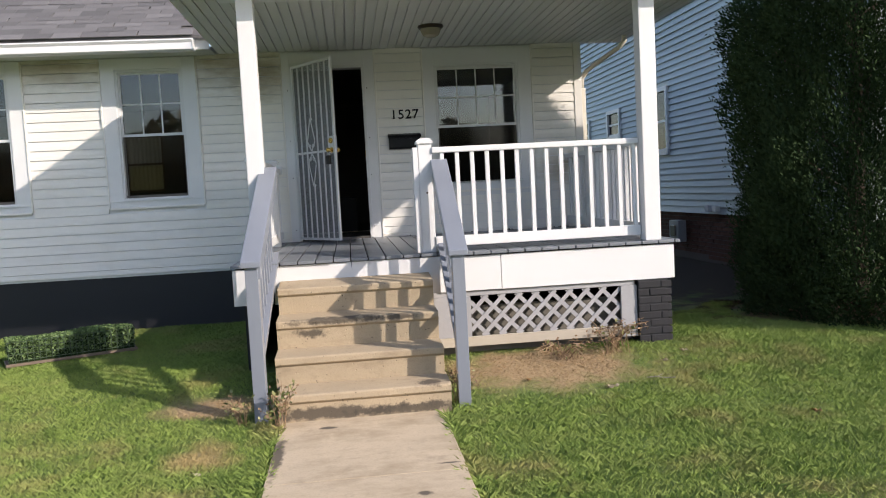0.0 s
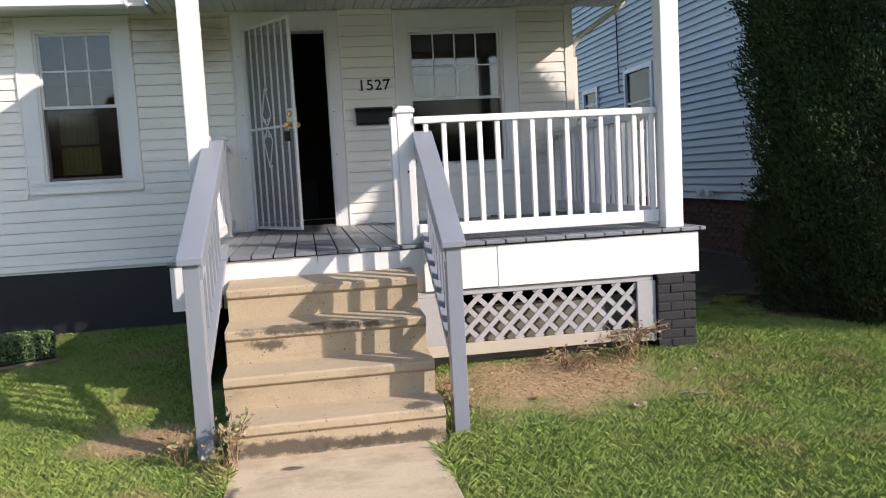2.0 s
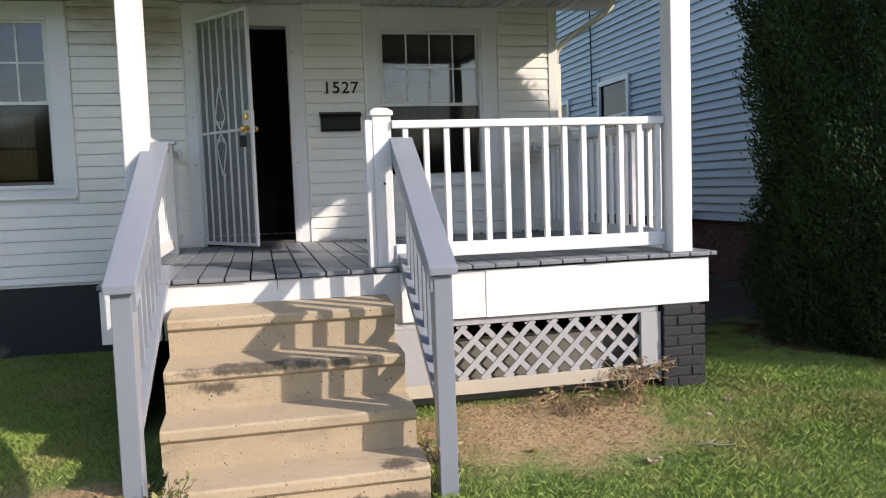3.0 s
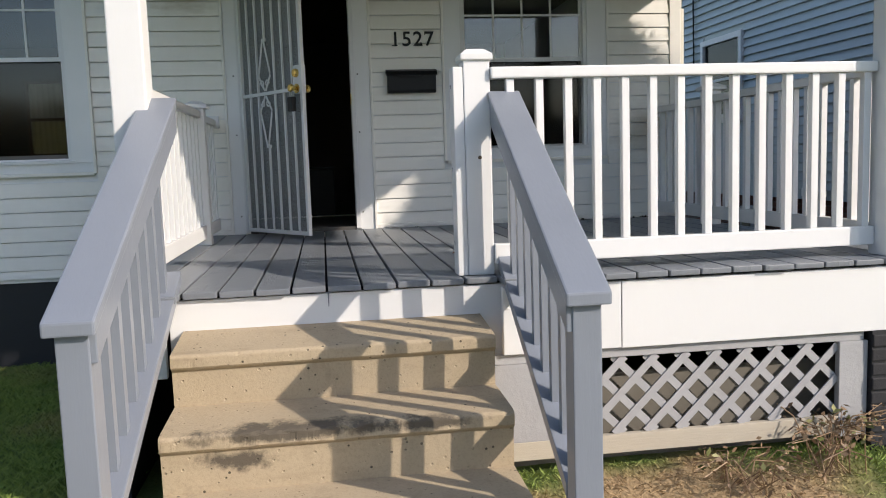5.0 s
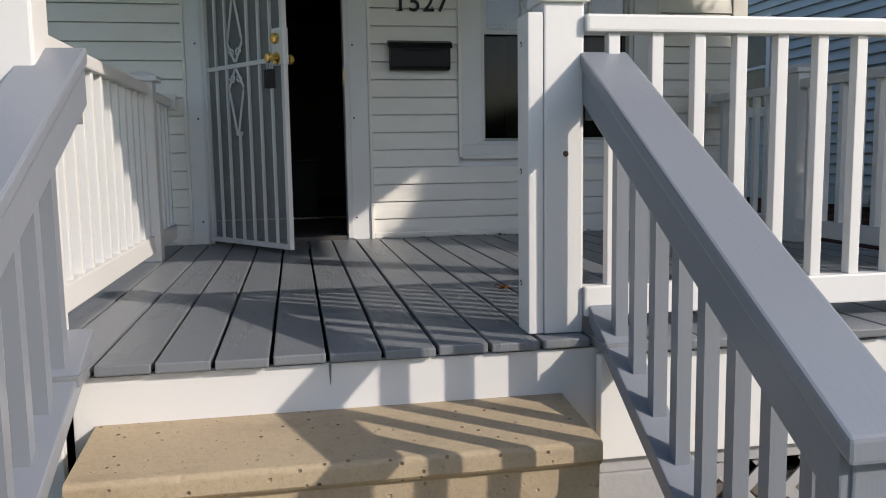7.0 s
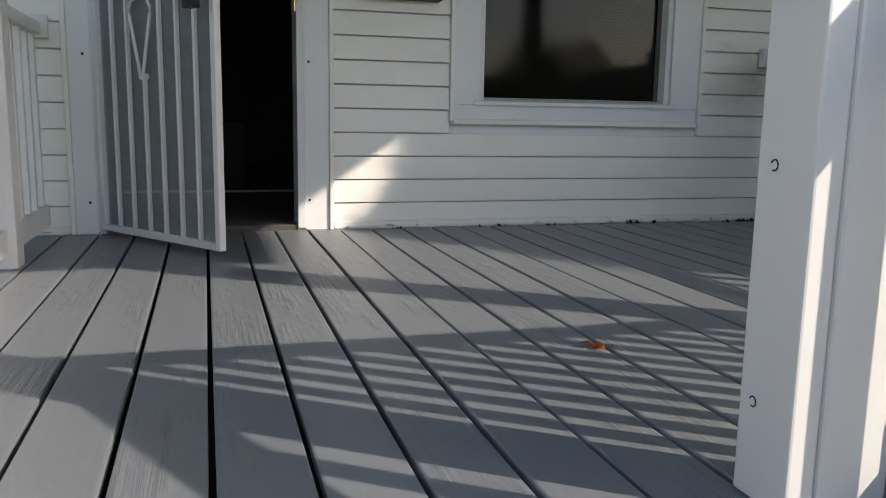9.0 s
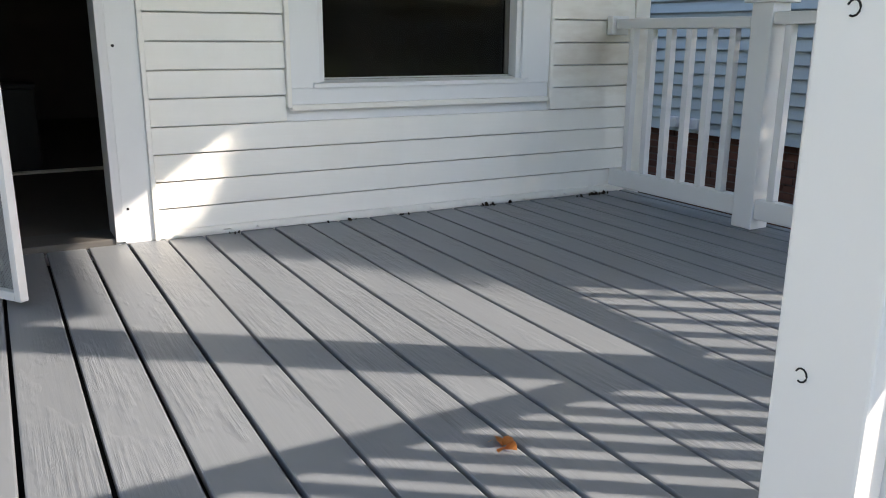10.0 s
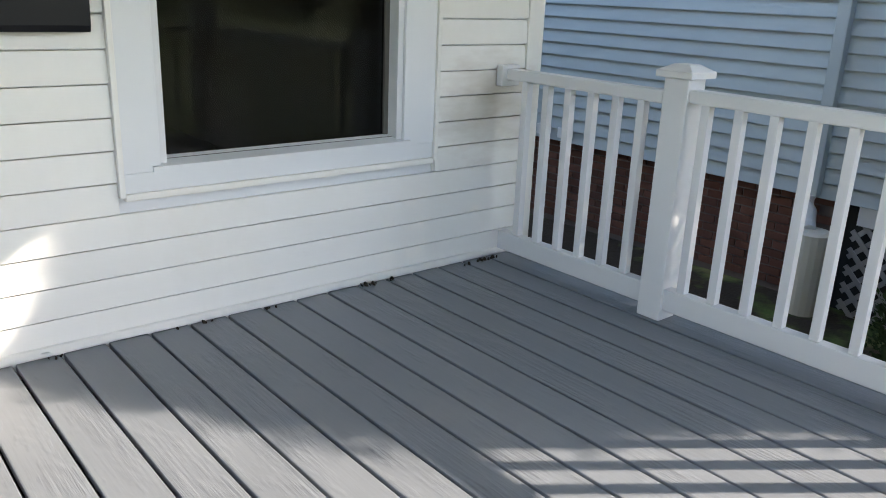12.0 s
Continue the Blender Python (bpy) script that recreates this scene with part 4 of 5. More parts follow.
def capped_post(x, y, w, z1, label, seam=False, lip=0.026):
    low = DECK
    t = thing("newel_post", (x, y, low), label, "newel post")
    h = w / 2
    part("shaft", box(x - h, x + h, y - h, y + h, low, z1 - 0.045, 0.006), M["white"], t)
    if seam:
        part("side_board", box(x - h - 0.046, x - h - 0.001, y - h + 0.004, y + h - 0.004, low + 0.001, z1 - 0.075, 0.004), M["white"], t)
        part("knot", lathe([(0.004, 0), (0.009, 0.0012), (0.006, 0.002), (0.001, 0.0022)], 9), M["bark"], t, "dark knot in the white paint").matrix_basis = Matrix.Translation((0.666, y - h + 0.0005, 1.604)) @ Matrix.Rotation(radians(90), 4, "X")
        for yy, zz in ((7.632, 1.555), (7.637, 1.222), (7.627, 1.92)):
            part("screw_hole", tube([(x - h - 0.0468, yy + 0.0068 * math.cos(u), zz + 0.0075 * math.sin(u)) for u in np.linspace(0.4, 5.2, 10)], 0.0011, 5), M["plastic_black"], t)
    cap = bmesh.new()
    add_box(cap, x - h - lip, x + h + lip, y - h - lip, y + h + lip, z1 - 0.048, z1 - 0.02, 0.006)
    v = bmesh.ops.create_cone(cap, segments=4, radius1=(h + lip * 0.7) * 1.414, radius2=h * 0.9, depth=0.022, cap_ends=True, matrix=Matrix.Translation((x, y, z1 - 0.009)) @ Matrix.Rotation(math.pi / 4, 4, "Z"))
    part("cap", cap, M["white"], t)
    return t


capped_post(0.661, 7.612, 0.118, 2.075, "white painted newel post beside the steps", True, 0.013)
capped_post(2.752, 9.53, 0.108, 2.085, "white capped railing post at the porch side")
capped_post(-0.845, 9.72, 0.105, 2.05, "white capped railing post at the porch side")


# ---- level railings with square balusters
def railing(a, b, label, count, z_top=2.0, first=0.5, shift=0.0):
    """From a to b in plan, along x or y."""
    (xa, ya), (xb, yb) = a, b
    along_x = abs(xb - xa) > abs(yb - ya)
    t = thing("porch_railing", ((xa + xb) / 2, (ya + yb) / 2, DECK), label, "railing", "porch railings")

    def bar(name, half, z0, z1, bevel):
        if along_x:
            part(name, box(xa, xb, ya - half, ya + half, z0, z1, bevel), M["white"], t)
        else:
            part(name, box(xa - half, xa + half, ya, yb, z0, z1, bevel), M["white"], t)

    bar("top_rail", 0.032, z_top - 0.05, z_top, 0.008)
    bar("bottom_rail", 0.026, DECK + 0.048, DECK + 0.138, 0.006)
    w = 0.0175
    me = to_mesh("baluster", box(-w, w, -w, w, 0, z_top - 0.05 - DECK - 0.138, 0.003), M["white"])
    length = (xb - xa) if along_x else (yb - ya)
    for i in range(count):
        u = shift + length * (i + first) / (count - 1 + 2 * first)
        ob = new("baluster", me)
        ob.parent = t
        ob.matrix_parent_inverse = Matrix.Translation(-t.location)
        ob.matrix_basis = Matrix.Translation(((xa + u, ya) if along_x else (xa, ya + u)) + (DECK + 0.138,))
    return t


railing((0.721, 7.565), (2.578, 7.565), "white painted porch railing along the front edge", 14, 1.995, 0.5, 0.022)
railing((2.735, 7.59), (2.735, 9.475), "white painted porch railing along the side", 14, 2.0)
railing((2.735, 9.585), (2.735, WALL - 0.061), "short white painted porch railing meeting the wall", 6, 1.985, 0.85)
railing((-0.845, 7.605), (-0.845, 9.665), "white painted porch railing along the far side", 14, 1.985)
railing((-0.845, 9.775), (-0.845, WALL - 0.061), "short white painted porch railing beside the door", 5, 1.97)


for x in (2.735, -0.845):
    br = thing("rail_bracket", (x, WALL - 0.03, 1.90), "white wooden block holding the railing to the siding", "bracket")
    part("block", box(x - 0.055, x + 0.055, WALL - 0.06, WALL - 0.019, 1.905, 2.0, 0.006), M["white"], br)

# ---- sloping stair rails
def stair_rail(x_low, x_up, inner, label):
    t = thing("stair_railing", ((x_low + x_up) / 2, 6.9, 0.1), label, "stair railing", "stair railings")
    y0, y1, z0, z1 = 6.335, 7.56, 1.186, 1.893
    k = (z1 - z0) / (y1 - y0)

    def drift(bm):
        for v in bm.verts:
            v.co.x += x_low + (x_up - x_low) * (v.co.y - y0) / (y1 - y0)
        return bm

    def sloped(name, xa, xb, top, thick, ya=y0, yb=y1, bevel=0.004):
        o = [(ya, z0 + k * (ya - y0) + top - thick), (yb, z0 + k * (yb - y0) + top - thick), (yb, z0 + k * (yb - y0) + top), (ya, z0 + k * (ya - y0) + top)]
        bm = prism(o, "x", xa, xb)
        bmesh.ops.bevel(bm, geom=list(bm.edges), offset=bevel, segments=2, affect="EDGES", profile=0.6)
        return part(name, drift(bm), M["rail_grey"], t)

    sloped("cap_rail", -0.072, 0.072, 0.0, 0.042, bevel=0.007)
    xi = inner * 0.030
    sloped("side_board", min(xi, xi + inner * 0.035), max(xi, xi + inner * 0.035), -0.043, 0.10, y0 + 0.03, y1 - 0.005)
    sloped("bottom_rail", -0.045, 0.045, -0.72, 0.055, 6.47, 7.55)
    part("post", drift(box(-0.046, 0.046, 6.36, 6.452, ground_z(x_low, 6.35) - 0.05, z0 + k * 0.03 - 0.045, 0.005)), M["rail_grey"], t)
    for i in range(8):
        y = 6.53 + i * 0.13
        zt = z0 + k * (y - y0) - 0.044
        zb = zt - 0.678
        o = [(y - 0.018, zb - k * 0.018), (y + 0.018, zb + k * 0.018), (y + 0.018, zt + k * 0.018), (y - 0.018, zt - k * 0.018)]
        part("baluster", drift(prism(o, "x", -0.010 * inner - 0.018, -0.010 * inner + 0.018)), M["rail_grey"], t)
    part("top_block", drift(box(-0.04, 0.04, 7.53, 7.60, 1.70, 1.85, 0.003)), M["rail_grey"], t)
    return t


stair_rail(-0.735, -0.682, 1, "blue-grey painted wooden stair railing with flat cap")
stair_rail(0.748, 0.780, -1, "blue-grey painted wooden stair railing with flat cap")


# ---- the walk
walkway = setting("pavement", box(-0.60, 0.58, -8.0, -7.9, -0.1, 0.01), M["walk"], "pale concrete garden walk with worn joints", "path")
y = 6.34
for i, ln in enumerate((1.27, 1.22, 1.25, 1.2, 1.25, 1.2, 1.22, 1.25, 1.2, 1.22)):
    bm = box(-0.590 + 0.008 * (i % 2), 0.575 - 0.006 * (i % 3), y - ln + 0.016, y, -0.10, 0.016 + 0.004 * ((i * 7) % 3), 0.004)
    ob = new("slab", to_mesh("slab", bm, M["walk"]))
    ob.parent = walkway
    ob = new("joint", to_mesh("joint", box(-0.57, 0.55, y - ln + 0.0005, y - ln + 0.0155, -0.10, 0.011), M["joint_soil"]))
    ob.parent = walkway
    y -= ln

# ---- neighbouring house
NX = 5.80
nb = thing("neighbour_house", (NX + 3, 15, 0), "pale blue vinyl-sided house on a red brick base", "house")
NW = [(14.70, 15.75, 2.12, 3.20), (17.25, 17.95, 2.58, 3.06), (19.4, 20.1, 2.45, 3.0)]
N0, N1, NTOP = 9.0, 24.0, 6.6
part("wall", box(NX + 0.03, NX + 7, N0 + 0.02, N1, 1.0, NTOP), M["blue_siding"], nb)
part("foundation", box(NX + 0.11, NX + 6.9, 10.25, N1, -0.2, 1.0), M["mortar"], nb)
part("roof", prism([(NX - 0.35, NTOP - 0.05), (NX + 3.5, NTOP + 2.4), (NX + 7.35, NTOP - 0.05), (NX + 7.35, NTOP + 0.1), (NX + 3.5, NTOP + 2.55), (NX - 0.35, NTOP + 0.1)], "y", N0 - 0.3, N1 + 0.3), M["shingle"], nb)
for y0, y1, z0, z1 in NW:
    w = part("window", add_box(add_box(add_box(box(NX - 0.035, NX + 0.03, y0 - 0.08, y0, z0 - 0.08, z1 + 0.08), NX - 0.035, NX + 0.03, y1, y1 + 0.08, z0 - 0.08, z1 + 0.08), NX - 0.035, NX + 0.03, y0, y1, z1, z1 + 0.08), NX - 0.045, NX + 0.03, y0, y1, z0 - 0.08, z0), M["trim"], nb, "white window casing")
    part("pane", box(NX + 0.012, NX + 0.018, y0, y1, z0, z1), M["porch_screened_glass"], w, "dark window glass")
    part("sash", add_box(box(NX - 0.01, NX + 0.011, y0, y1, (z0 + z1) / 2 - 0.02, (z0 + z1) / 2 + 0.02), NX - 0.01, NX + 0.011, y0, y1, z0, z0 + 0.04), M["trim"], w)
    # added brown sheet: the pane's brown reflection is put into its colour
    part("blind", box(NX + 0.0195, NX + 0.026, y0, y1, z0, z1), M["sash_brown"], w, "brown sheet carrying the window's reflection in its colour")
part("vent_hood", box(NX - 0.07, NX + 0.01, 12.70, 12.83, 1.04, 1.14, 0.01), M["trim"], nb, "small vent hood")
part("vent_hood", box(NX - 0.07, NX + 0.01, 12.98, 13.10, 1.04, 1.14, 0.01), M["trim"], nb, "small vent hood")
mt = part("meter_box", box(NX - 0.10, NX + 0.05, 14.1, 14.5, 0.48, 0.86, 0.012), M["meter_grey"], nb, "grey electric meter box")
part("meter_dial", box(NX - 0.13, NX - 0.101, 14.2, 14.4, 0.58, 0.78, 0.02), M["lamp_glass"], mt)
part("downspout", box(NX - 0.10, NX - 0.03, 10.31, 10.40, 1.02, NTOP, 0.008), M["blue_siding"], nb, "pale blue downspout at the corner")
part("downspout_foot", tube([(NX - 0.065, 10.355, 1.03), (NX - 0.065, 10.355, 0.92), (NX - 0.10, 10.33, 0.84), (NX - 0.16, 10.29, 0.80)], 0.05, 10, 0.8), M["gutter"], nb, "white ribbed elbow")
part("rain_boot", lathe([(0.11, 0.0), (0.12, 0.3), (0.13, 0.78), (0.10, 0.80)], 18), M["downspout"], nb, "cream drain pipe")
bpy.data.objects["rain_boot"].location = (NX - 0.15, 10.25, 0)
part("cable", tube([(NX - 0.015, 16.1, NTOP - 0.1), (NX - 0.015, 16.12, 4.6), (NX - 0.015, 16.08, 2.9)], 0.012, 6), M["plastic_black"], nb, "thin black cable")
part("skirt_rail", box(NX + 0.02, NX + 0.07, N0, 10.05, 0.86, 1.0, 0.004), M["trim"], nb)
# added black sheet, puts shade into the gaps of the neighbour's lattice
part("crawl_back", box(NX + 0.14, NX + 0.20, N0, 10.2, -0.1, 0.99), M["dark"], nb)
for s in (1, -1):
    c = N0 - 0.9
    while c < 10.1:
        lo, hi = max(c, N0), min(c + 0.9, 10.08)
        if hi - lo > 0.05:
            za = (lo - c) if s > 0 else 0.9 - (lo - c)
            zb = (hi - c) if s > 0 else 0.9 - (hi - c)
            ln = math.hypot(hi - lo, zb - za)
            bm = box(-0.0035, 0.0035, -ln / 2, ln / 2, -0.018, 0.018, 0.001)
            bmesh.ops.transform(bm, matrix=Matrix.Translation((NX + (0.05 if s > 0 else 0.058), (lo + hi) / 2, (za + zb) / 2)) @ Matrix.Rotation(math.atan2(zb - za, hi - lo), 4, "X"), verts=bm.verts)
            part("slat", bm, M["lattice"], nb)
        c += 0.13

# ---- clipped arborvitae between the houses
def arborvitae(x, y, h, r):
    t = thing("arborvitae_tree", (x, y, 0), "tall dense dark green arborvitae beside the lawn", "tree")
    part("trunk", tube([(x, y, -0.05), (x + 0.01, y, 0.4), (x - 0.02, y + 0.02, 1.2), (x, y, h * 0.8)], 0.085, 9), M["bark"], t)
    rng = np.random.default_rng(7)
    n = 380000
    u = rng.random(n)
    z = 0.16 + u * (h - 0.16)
    prof = np.interp(z, (0.16, 0.6, 3.0, 3.4, 3.58, 3.76, 4.2, 5.0), (0.86, 1.0, 1.0, 0.94, 0.76, 0.56, 0.43, 0.05))  # broad shoulder under a narrow leader
    ang = rng.random(n) * 2 * np.pi
    lumps = 1 + 0.09 * np.sin(3 * ang + 2.1 * z) + 0.07 * np.sin(7 * ang - 3.3 * z + 1) + 0.05 * np.sin(13 * ang + 6.1 * z)
    depth = 1 - 0.5 * rng.random(n) ** 2.2
    rad = r * prof * lumps * depth + rng.normal(0, 0.03, n) + 0.10 * (rng.random(n) ** 14)
    out = np.stack([np.cos(ang), np.sin(ang), np.zeros(n)], 1)
    c = np.stack([x + out[:, 0] * rad, y + out[:, 1] * rad, z], 1)
    way = out * 0.75 + np.array([0, 0, 0.7]) + rng.normal(0, 0.38, (n, 3))
    me = leaves_mesh("crown", c, way, 0.022 + 0.030 * rng.random(n), M["arbor"], 0.42, 3)
    crown = new("crown", me)
    crown.parent = t
    crown.matrix_parent_inverse = Matrix.Translation(-t.location)
    for k in range(14):
        a = k * 2.4
        z0 = 0.5 + k * 0.2
        part("limb", tube([(x, y, z0), (x + 0.3 * r * math.cos(a), y + 0.3 * r * math.sin(a), z0 + 0.2), (x + 0.7 * r * math.cos(a), y + 0.7 * r * math.sin(a), z0 + 0.55)], 0.02, 6), M["bark"], t)
    return t


arborvitae(5.09, 8.14, 5.0, 1.13)

# ---- wire basket of boxwood on a board
hb = thing("hedge_planter", (-2.80, 8.89, 0.1), "artificial boxwood hedge in a wire basket on a low board", "planter")
P0, P1 = Vector((-3.38, 8.62, 0)), Vector((-2.30, 9.12, 0))
along = (P1 - P0).normalized()
acr = Vector((-along.y, along.x, 0))
gz = ground_z(-2.7, 8.7)
gz -= 0.06
turn = Matrix.Translation((P0 + P1) / 2) @ Matrix.Rotation(math.atan2(along.y, along.x), 4, "Z")


def turned(bm):
    bmesh.ops.transform(bm, matrix=turn, verts=bm.verts)
    return bm


L = (P1 - P0).length / 2
part("board", turned(box(-L, L, -0.15, 0.15, gz + 0.09, gz + 0.115, 0.004)), M["plank_old"], hb)
for sx in (-1, 1):
    for sy in (-1, 1):
        part("foot", turned(box(sx * (L - 0.05) - 0.02, sx * (L - 0.05) + 0.02, sy * 0.12 - 0.02, sy * 0.12 + 0.02, gz - 0.05, gz + 0.09)), M["plank_old"], hb)
for z in (0.14, 0.20, 0.26, 0.32):
    part("wire", turned(add_box(add_box(box(-L + 0.02, L - 0.02, -0.142, -0.138, gz + z, gz + z + 0.004), -L + 0.02, L - 0.02, 0.138, 0.142, gz + z, gz + z + 0.004), L - 0.024, L - 0.02, -0.138, 0.138, gz + z, gz + z + 0.004)), M["wire"], hb)
for i in range(22):
    u = -L + 0.03 + i * (2 * L - 0.06) / 21
    part("wire", turned(box(u - 0.002, u + 0.002, -0.146, -0.142, gz + 0.115, gz + 0.32)), M["wire"], hb)
rng = np.random.default_rng(5)
# added filler box; its dark green holds the shade between the leaves
part("core", turned(box(-L + 0.03, L - 0.03, -0.12, 0.12, gz + 0.117, gz + 0.31)), M["hedge_core"], hb, "added dark green box with the hedge's inner shade in its colour")
n = 24000
c = np.stack([rng.uniform(-L + 0.02, L - 0.02, n), rng.uniform(-0.14, 0.14, n), gz + 0.13 + 0.21 * rng.random(n) ** 0.6], 1)
c[:, 2] += 0.012 * np.sin(c[:, 0] * 7) * (c[:, 2] > gz + 0.28)
keep = (np.abs(c[:, 1]) > 0.105) | (c[:, 2] > gz + 0.29)
c = c[keep]
R = np.array(turn.to_3x3())
c = c @ R.T + np.array(turn.translation)
me = leaves_mesh("foliage", c, rng.normal(size=(len(c), 3)) + np.array([0, 0, 0.5]), 0.022 + 0.016 * rng.random(len(c)), M["box_leaf"], 0.6, 4)
ob = new("foliage", me)
ob.parent = hb
ob.matrix_parent_inverse = Matrix.Translation(-hb.location)


# ---- weeds and dead stems
def weed(x, y, r, h, stems, leaves, label, name="weed_bush", seed=1, dead=0.5):
    rnd = random.Random(seed)
    g = ground_z(x, y)
    t = thing(name, (x, y, g), label, "weed")
    tips = []
    bm = bmesh.new()
    for i in range(stems):
        a, s = rnd.uniform(0, 6.28), rnd.uniform(0.3, 1.0)
        p = Vector((x + rnd.uniform(-1, 1) * r * 0.3, y + rnd.uniform(-1, 1) * r * 0.3, g - 0.02))
        q = Vector((x + r * s * math.cos(a), y + r * s * math.sin(a), g + h * rnd.uniform(0.4, 1)))
        m = (p + q) / 2 + Vector((rnd.uniform(-0.1, 0.1), rnd.uniform(-0.1, 0.1), 0.25)) * r
        one = tube([p, m, q], 0.0015 + 0.002 * rnd.random(), 5)
        me = bpy.data.meshes.new("tmp")
        one.to_mesh(me)
        one.free()
        bm.from_mesh(me)
        bpy.data.meshes.remove(me)
        tips += [m.lerp(q, rnd.random()) for _ in range(leaves // stems + 1)]
    tagged(part("stem_tangle", bm, M["dead_stem"], t), kind="stuff")
    rg = np.random.default_rng(seed)
    c = np.array([v[:] for v in tips]) + rg.normal(0, 0.02, (len(tips), 3))
    k = rg.random(len(c)) < dead
    for nm, sel, mat, size in (("green_foliage", ~k, "weed_leaf", 0.034), ("dry_foliage", k, "dead_stem", 0.024)):
        if sel.sum():
            o = new(nm, leaves_mesh(nm, c[sel], rg.normal(size=(sel.sum(), 3)), size * (0.6 + rg.random(sel.sum())), M[mat], 0.6, seed))
            o.parent = t
            o.matrix_parent_inverse = Matrix.Translation(-t.location)
            tagged(o, kind="stuff")
    return t


weed(-0.60, 6.22, 0.16, 0.34, 16, 130, "straggly half-dry weeds round the stair post", seed=2)
weed(-0.88, 6.34, 0.16, 0.26, 12, 70, "straggly half-dry weeds beside the stair post", seed=3, dead=0.6)
weed(0.72, 6.46, 0.14, 0.26, 12, 80, "dry weeds between the steps and the rail post", seed=4, dead=0.8)
weed(2.2, 7.30, 0.38, 0.26, 44, 220, "tangle of dead stems before the lattice", "dead_brush", 5, 0.9)
weed(1.75, 7.20, 0.34, 0.10, 26, 110, "low dead stems before the lattice", "dead_brush", 6, 0.9)

# ---- dry leaves and a twig
def dry_leaf(x, y, z, size, curl, turn, mat, label, group=""):
    leaf = thing("dry_leaf", (x, y, z), label, "leaf", group)
    for k in range(5):
        a = turn + k * 1.1
        bm = bmesh.new()
        rows = []
        for j in range(5):
            u = j / 4
            w = size * (0.3 * math.sin(math.pi * min(1, 0.15 + u * 0.85)) + 0.02)
            p = Vector((x + u * size * math.cos(a), y + u * size * math.sin(a), z + 0.002 + curl * math.sin(u * 2.4) * (0.5 + 0.3 * (k % 3))))
            sd = Vector((-math.sin(a), math.cos(a), 0.5)) * w
            rows.append((bm.verts.new(p - sd), bm.verts.new(p + sd)))
        for lo, hi in zip(rows, rows[1:]):
            bm.faces.new((lo[0], lo[1], hi[1], hi[0]))
        bmesh.ops.solidify(bm, geom=list(bm.faces), thickness=0.0012)
        part("lobe", bm, M[mat], leaf)


dry_leaf(0.695, 8.38, DECK - 0.006, 0.036, 0.016, 0.5, "leaf_dry", "curled orange dry leaf lying on the deck")
for x, y, size, turn, mat in ((1.875, 6.43, 0.05, 0.2, "leaf_pale"), (1.92, 6.45, 0.04, 1.9, "leaf_pale"), (3.05, 5.62, 0.045, 0.9, "leaf_brown"), (2.5, 6.9, 0.035, 2.2, "leaf_pale"), (-1.02, 5.42, 0.03, 0.4, "leaf_pale"), (-2.6, 6.1, 0.03, 1.2, "leaf_brown"), (-0.72, 4.75, 0.028, 2.0, "leaf_pale"), (1.3, 6.7, 0.035, 0.3, "leaf_brown"), (2.75, 7.1, 0.04, 1.0, "leaf_pale")):
    dry_leaf(x, y, ground_z(x, y) + 0.012, size, 0.014, turn, mat, "small pale dry leaf lying on the grass" if mat == "leaf_pale" else "small brown dry leaf lying on the grass", "fallen leaves")
TWX, TWY = 2.315, 6.52
g = ground_z(TWX, TWY)
twig = thing("twig", (TWX, TWY, g), "grey dead twig lying on the lawn", "twig")
part("stick", tube([(TWX - 0.09, TWY + 0.05, g + 0.02), (TWX - 0.03, TWY + 0.02, g + 0.03), (TWX + 0.03, TWY - 0.01, g + 0.022), (TWX + 0.10, TWY - 0.05, g + 0.03)], 0.005, 7), M["twig"], twig)
part("side_shoot", tube([(TWX - 0.02, TWY + 0.015, g + 0.03), (TWX + 0.03, TWY + 0.045, g + 0.04)], 0.003, 6), M["twig"], twig)


# ---- dark debris caught along the foot of the wall
def wall_litter():
    rnd = random.Random(12)
    bm = bmesh.new()
    for x, y, spread, count in ((1.50, 10.462, 0.03, 4), (1.97, 10.462, 0.035, 6), (2.62, 10.44, 0.06, 16), (0.72, 10.464, 0.03, 3), (2.05, 10.462, 0.05, 3), (1.2, 10.464, 0.05, 3)):
        for _ in range(count):
            size = rnd.uniform(0.004, 0.011)
            m = Matrix.Translation((x + rnd.gauss(0, spread), y - abs(rnd.gauss(0, 0.008)), DECK + size * 0.5)) @ Euler((rnd.uniform(0, 3), rnd.uniform(0, 3), rnd.uniform(0, 3))).to_matrix().to_4x4() @ Matrix.Diagonal((size * 1.6, size, size * 0.5, 1))
            bmesh.ops.create_icosphere(bm, subdivisions=1, radius=1, matrix=m)
    litter = thing("leaf_litter", (2.0, 10.45, DECK), "dark crumbs of leaf litter along the wall foot", "litter")
    tagged(part("crumbs", bm, M["joint_soil"], litter), kind="stuff")


wall_litter()

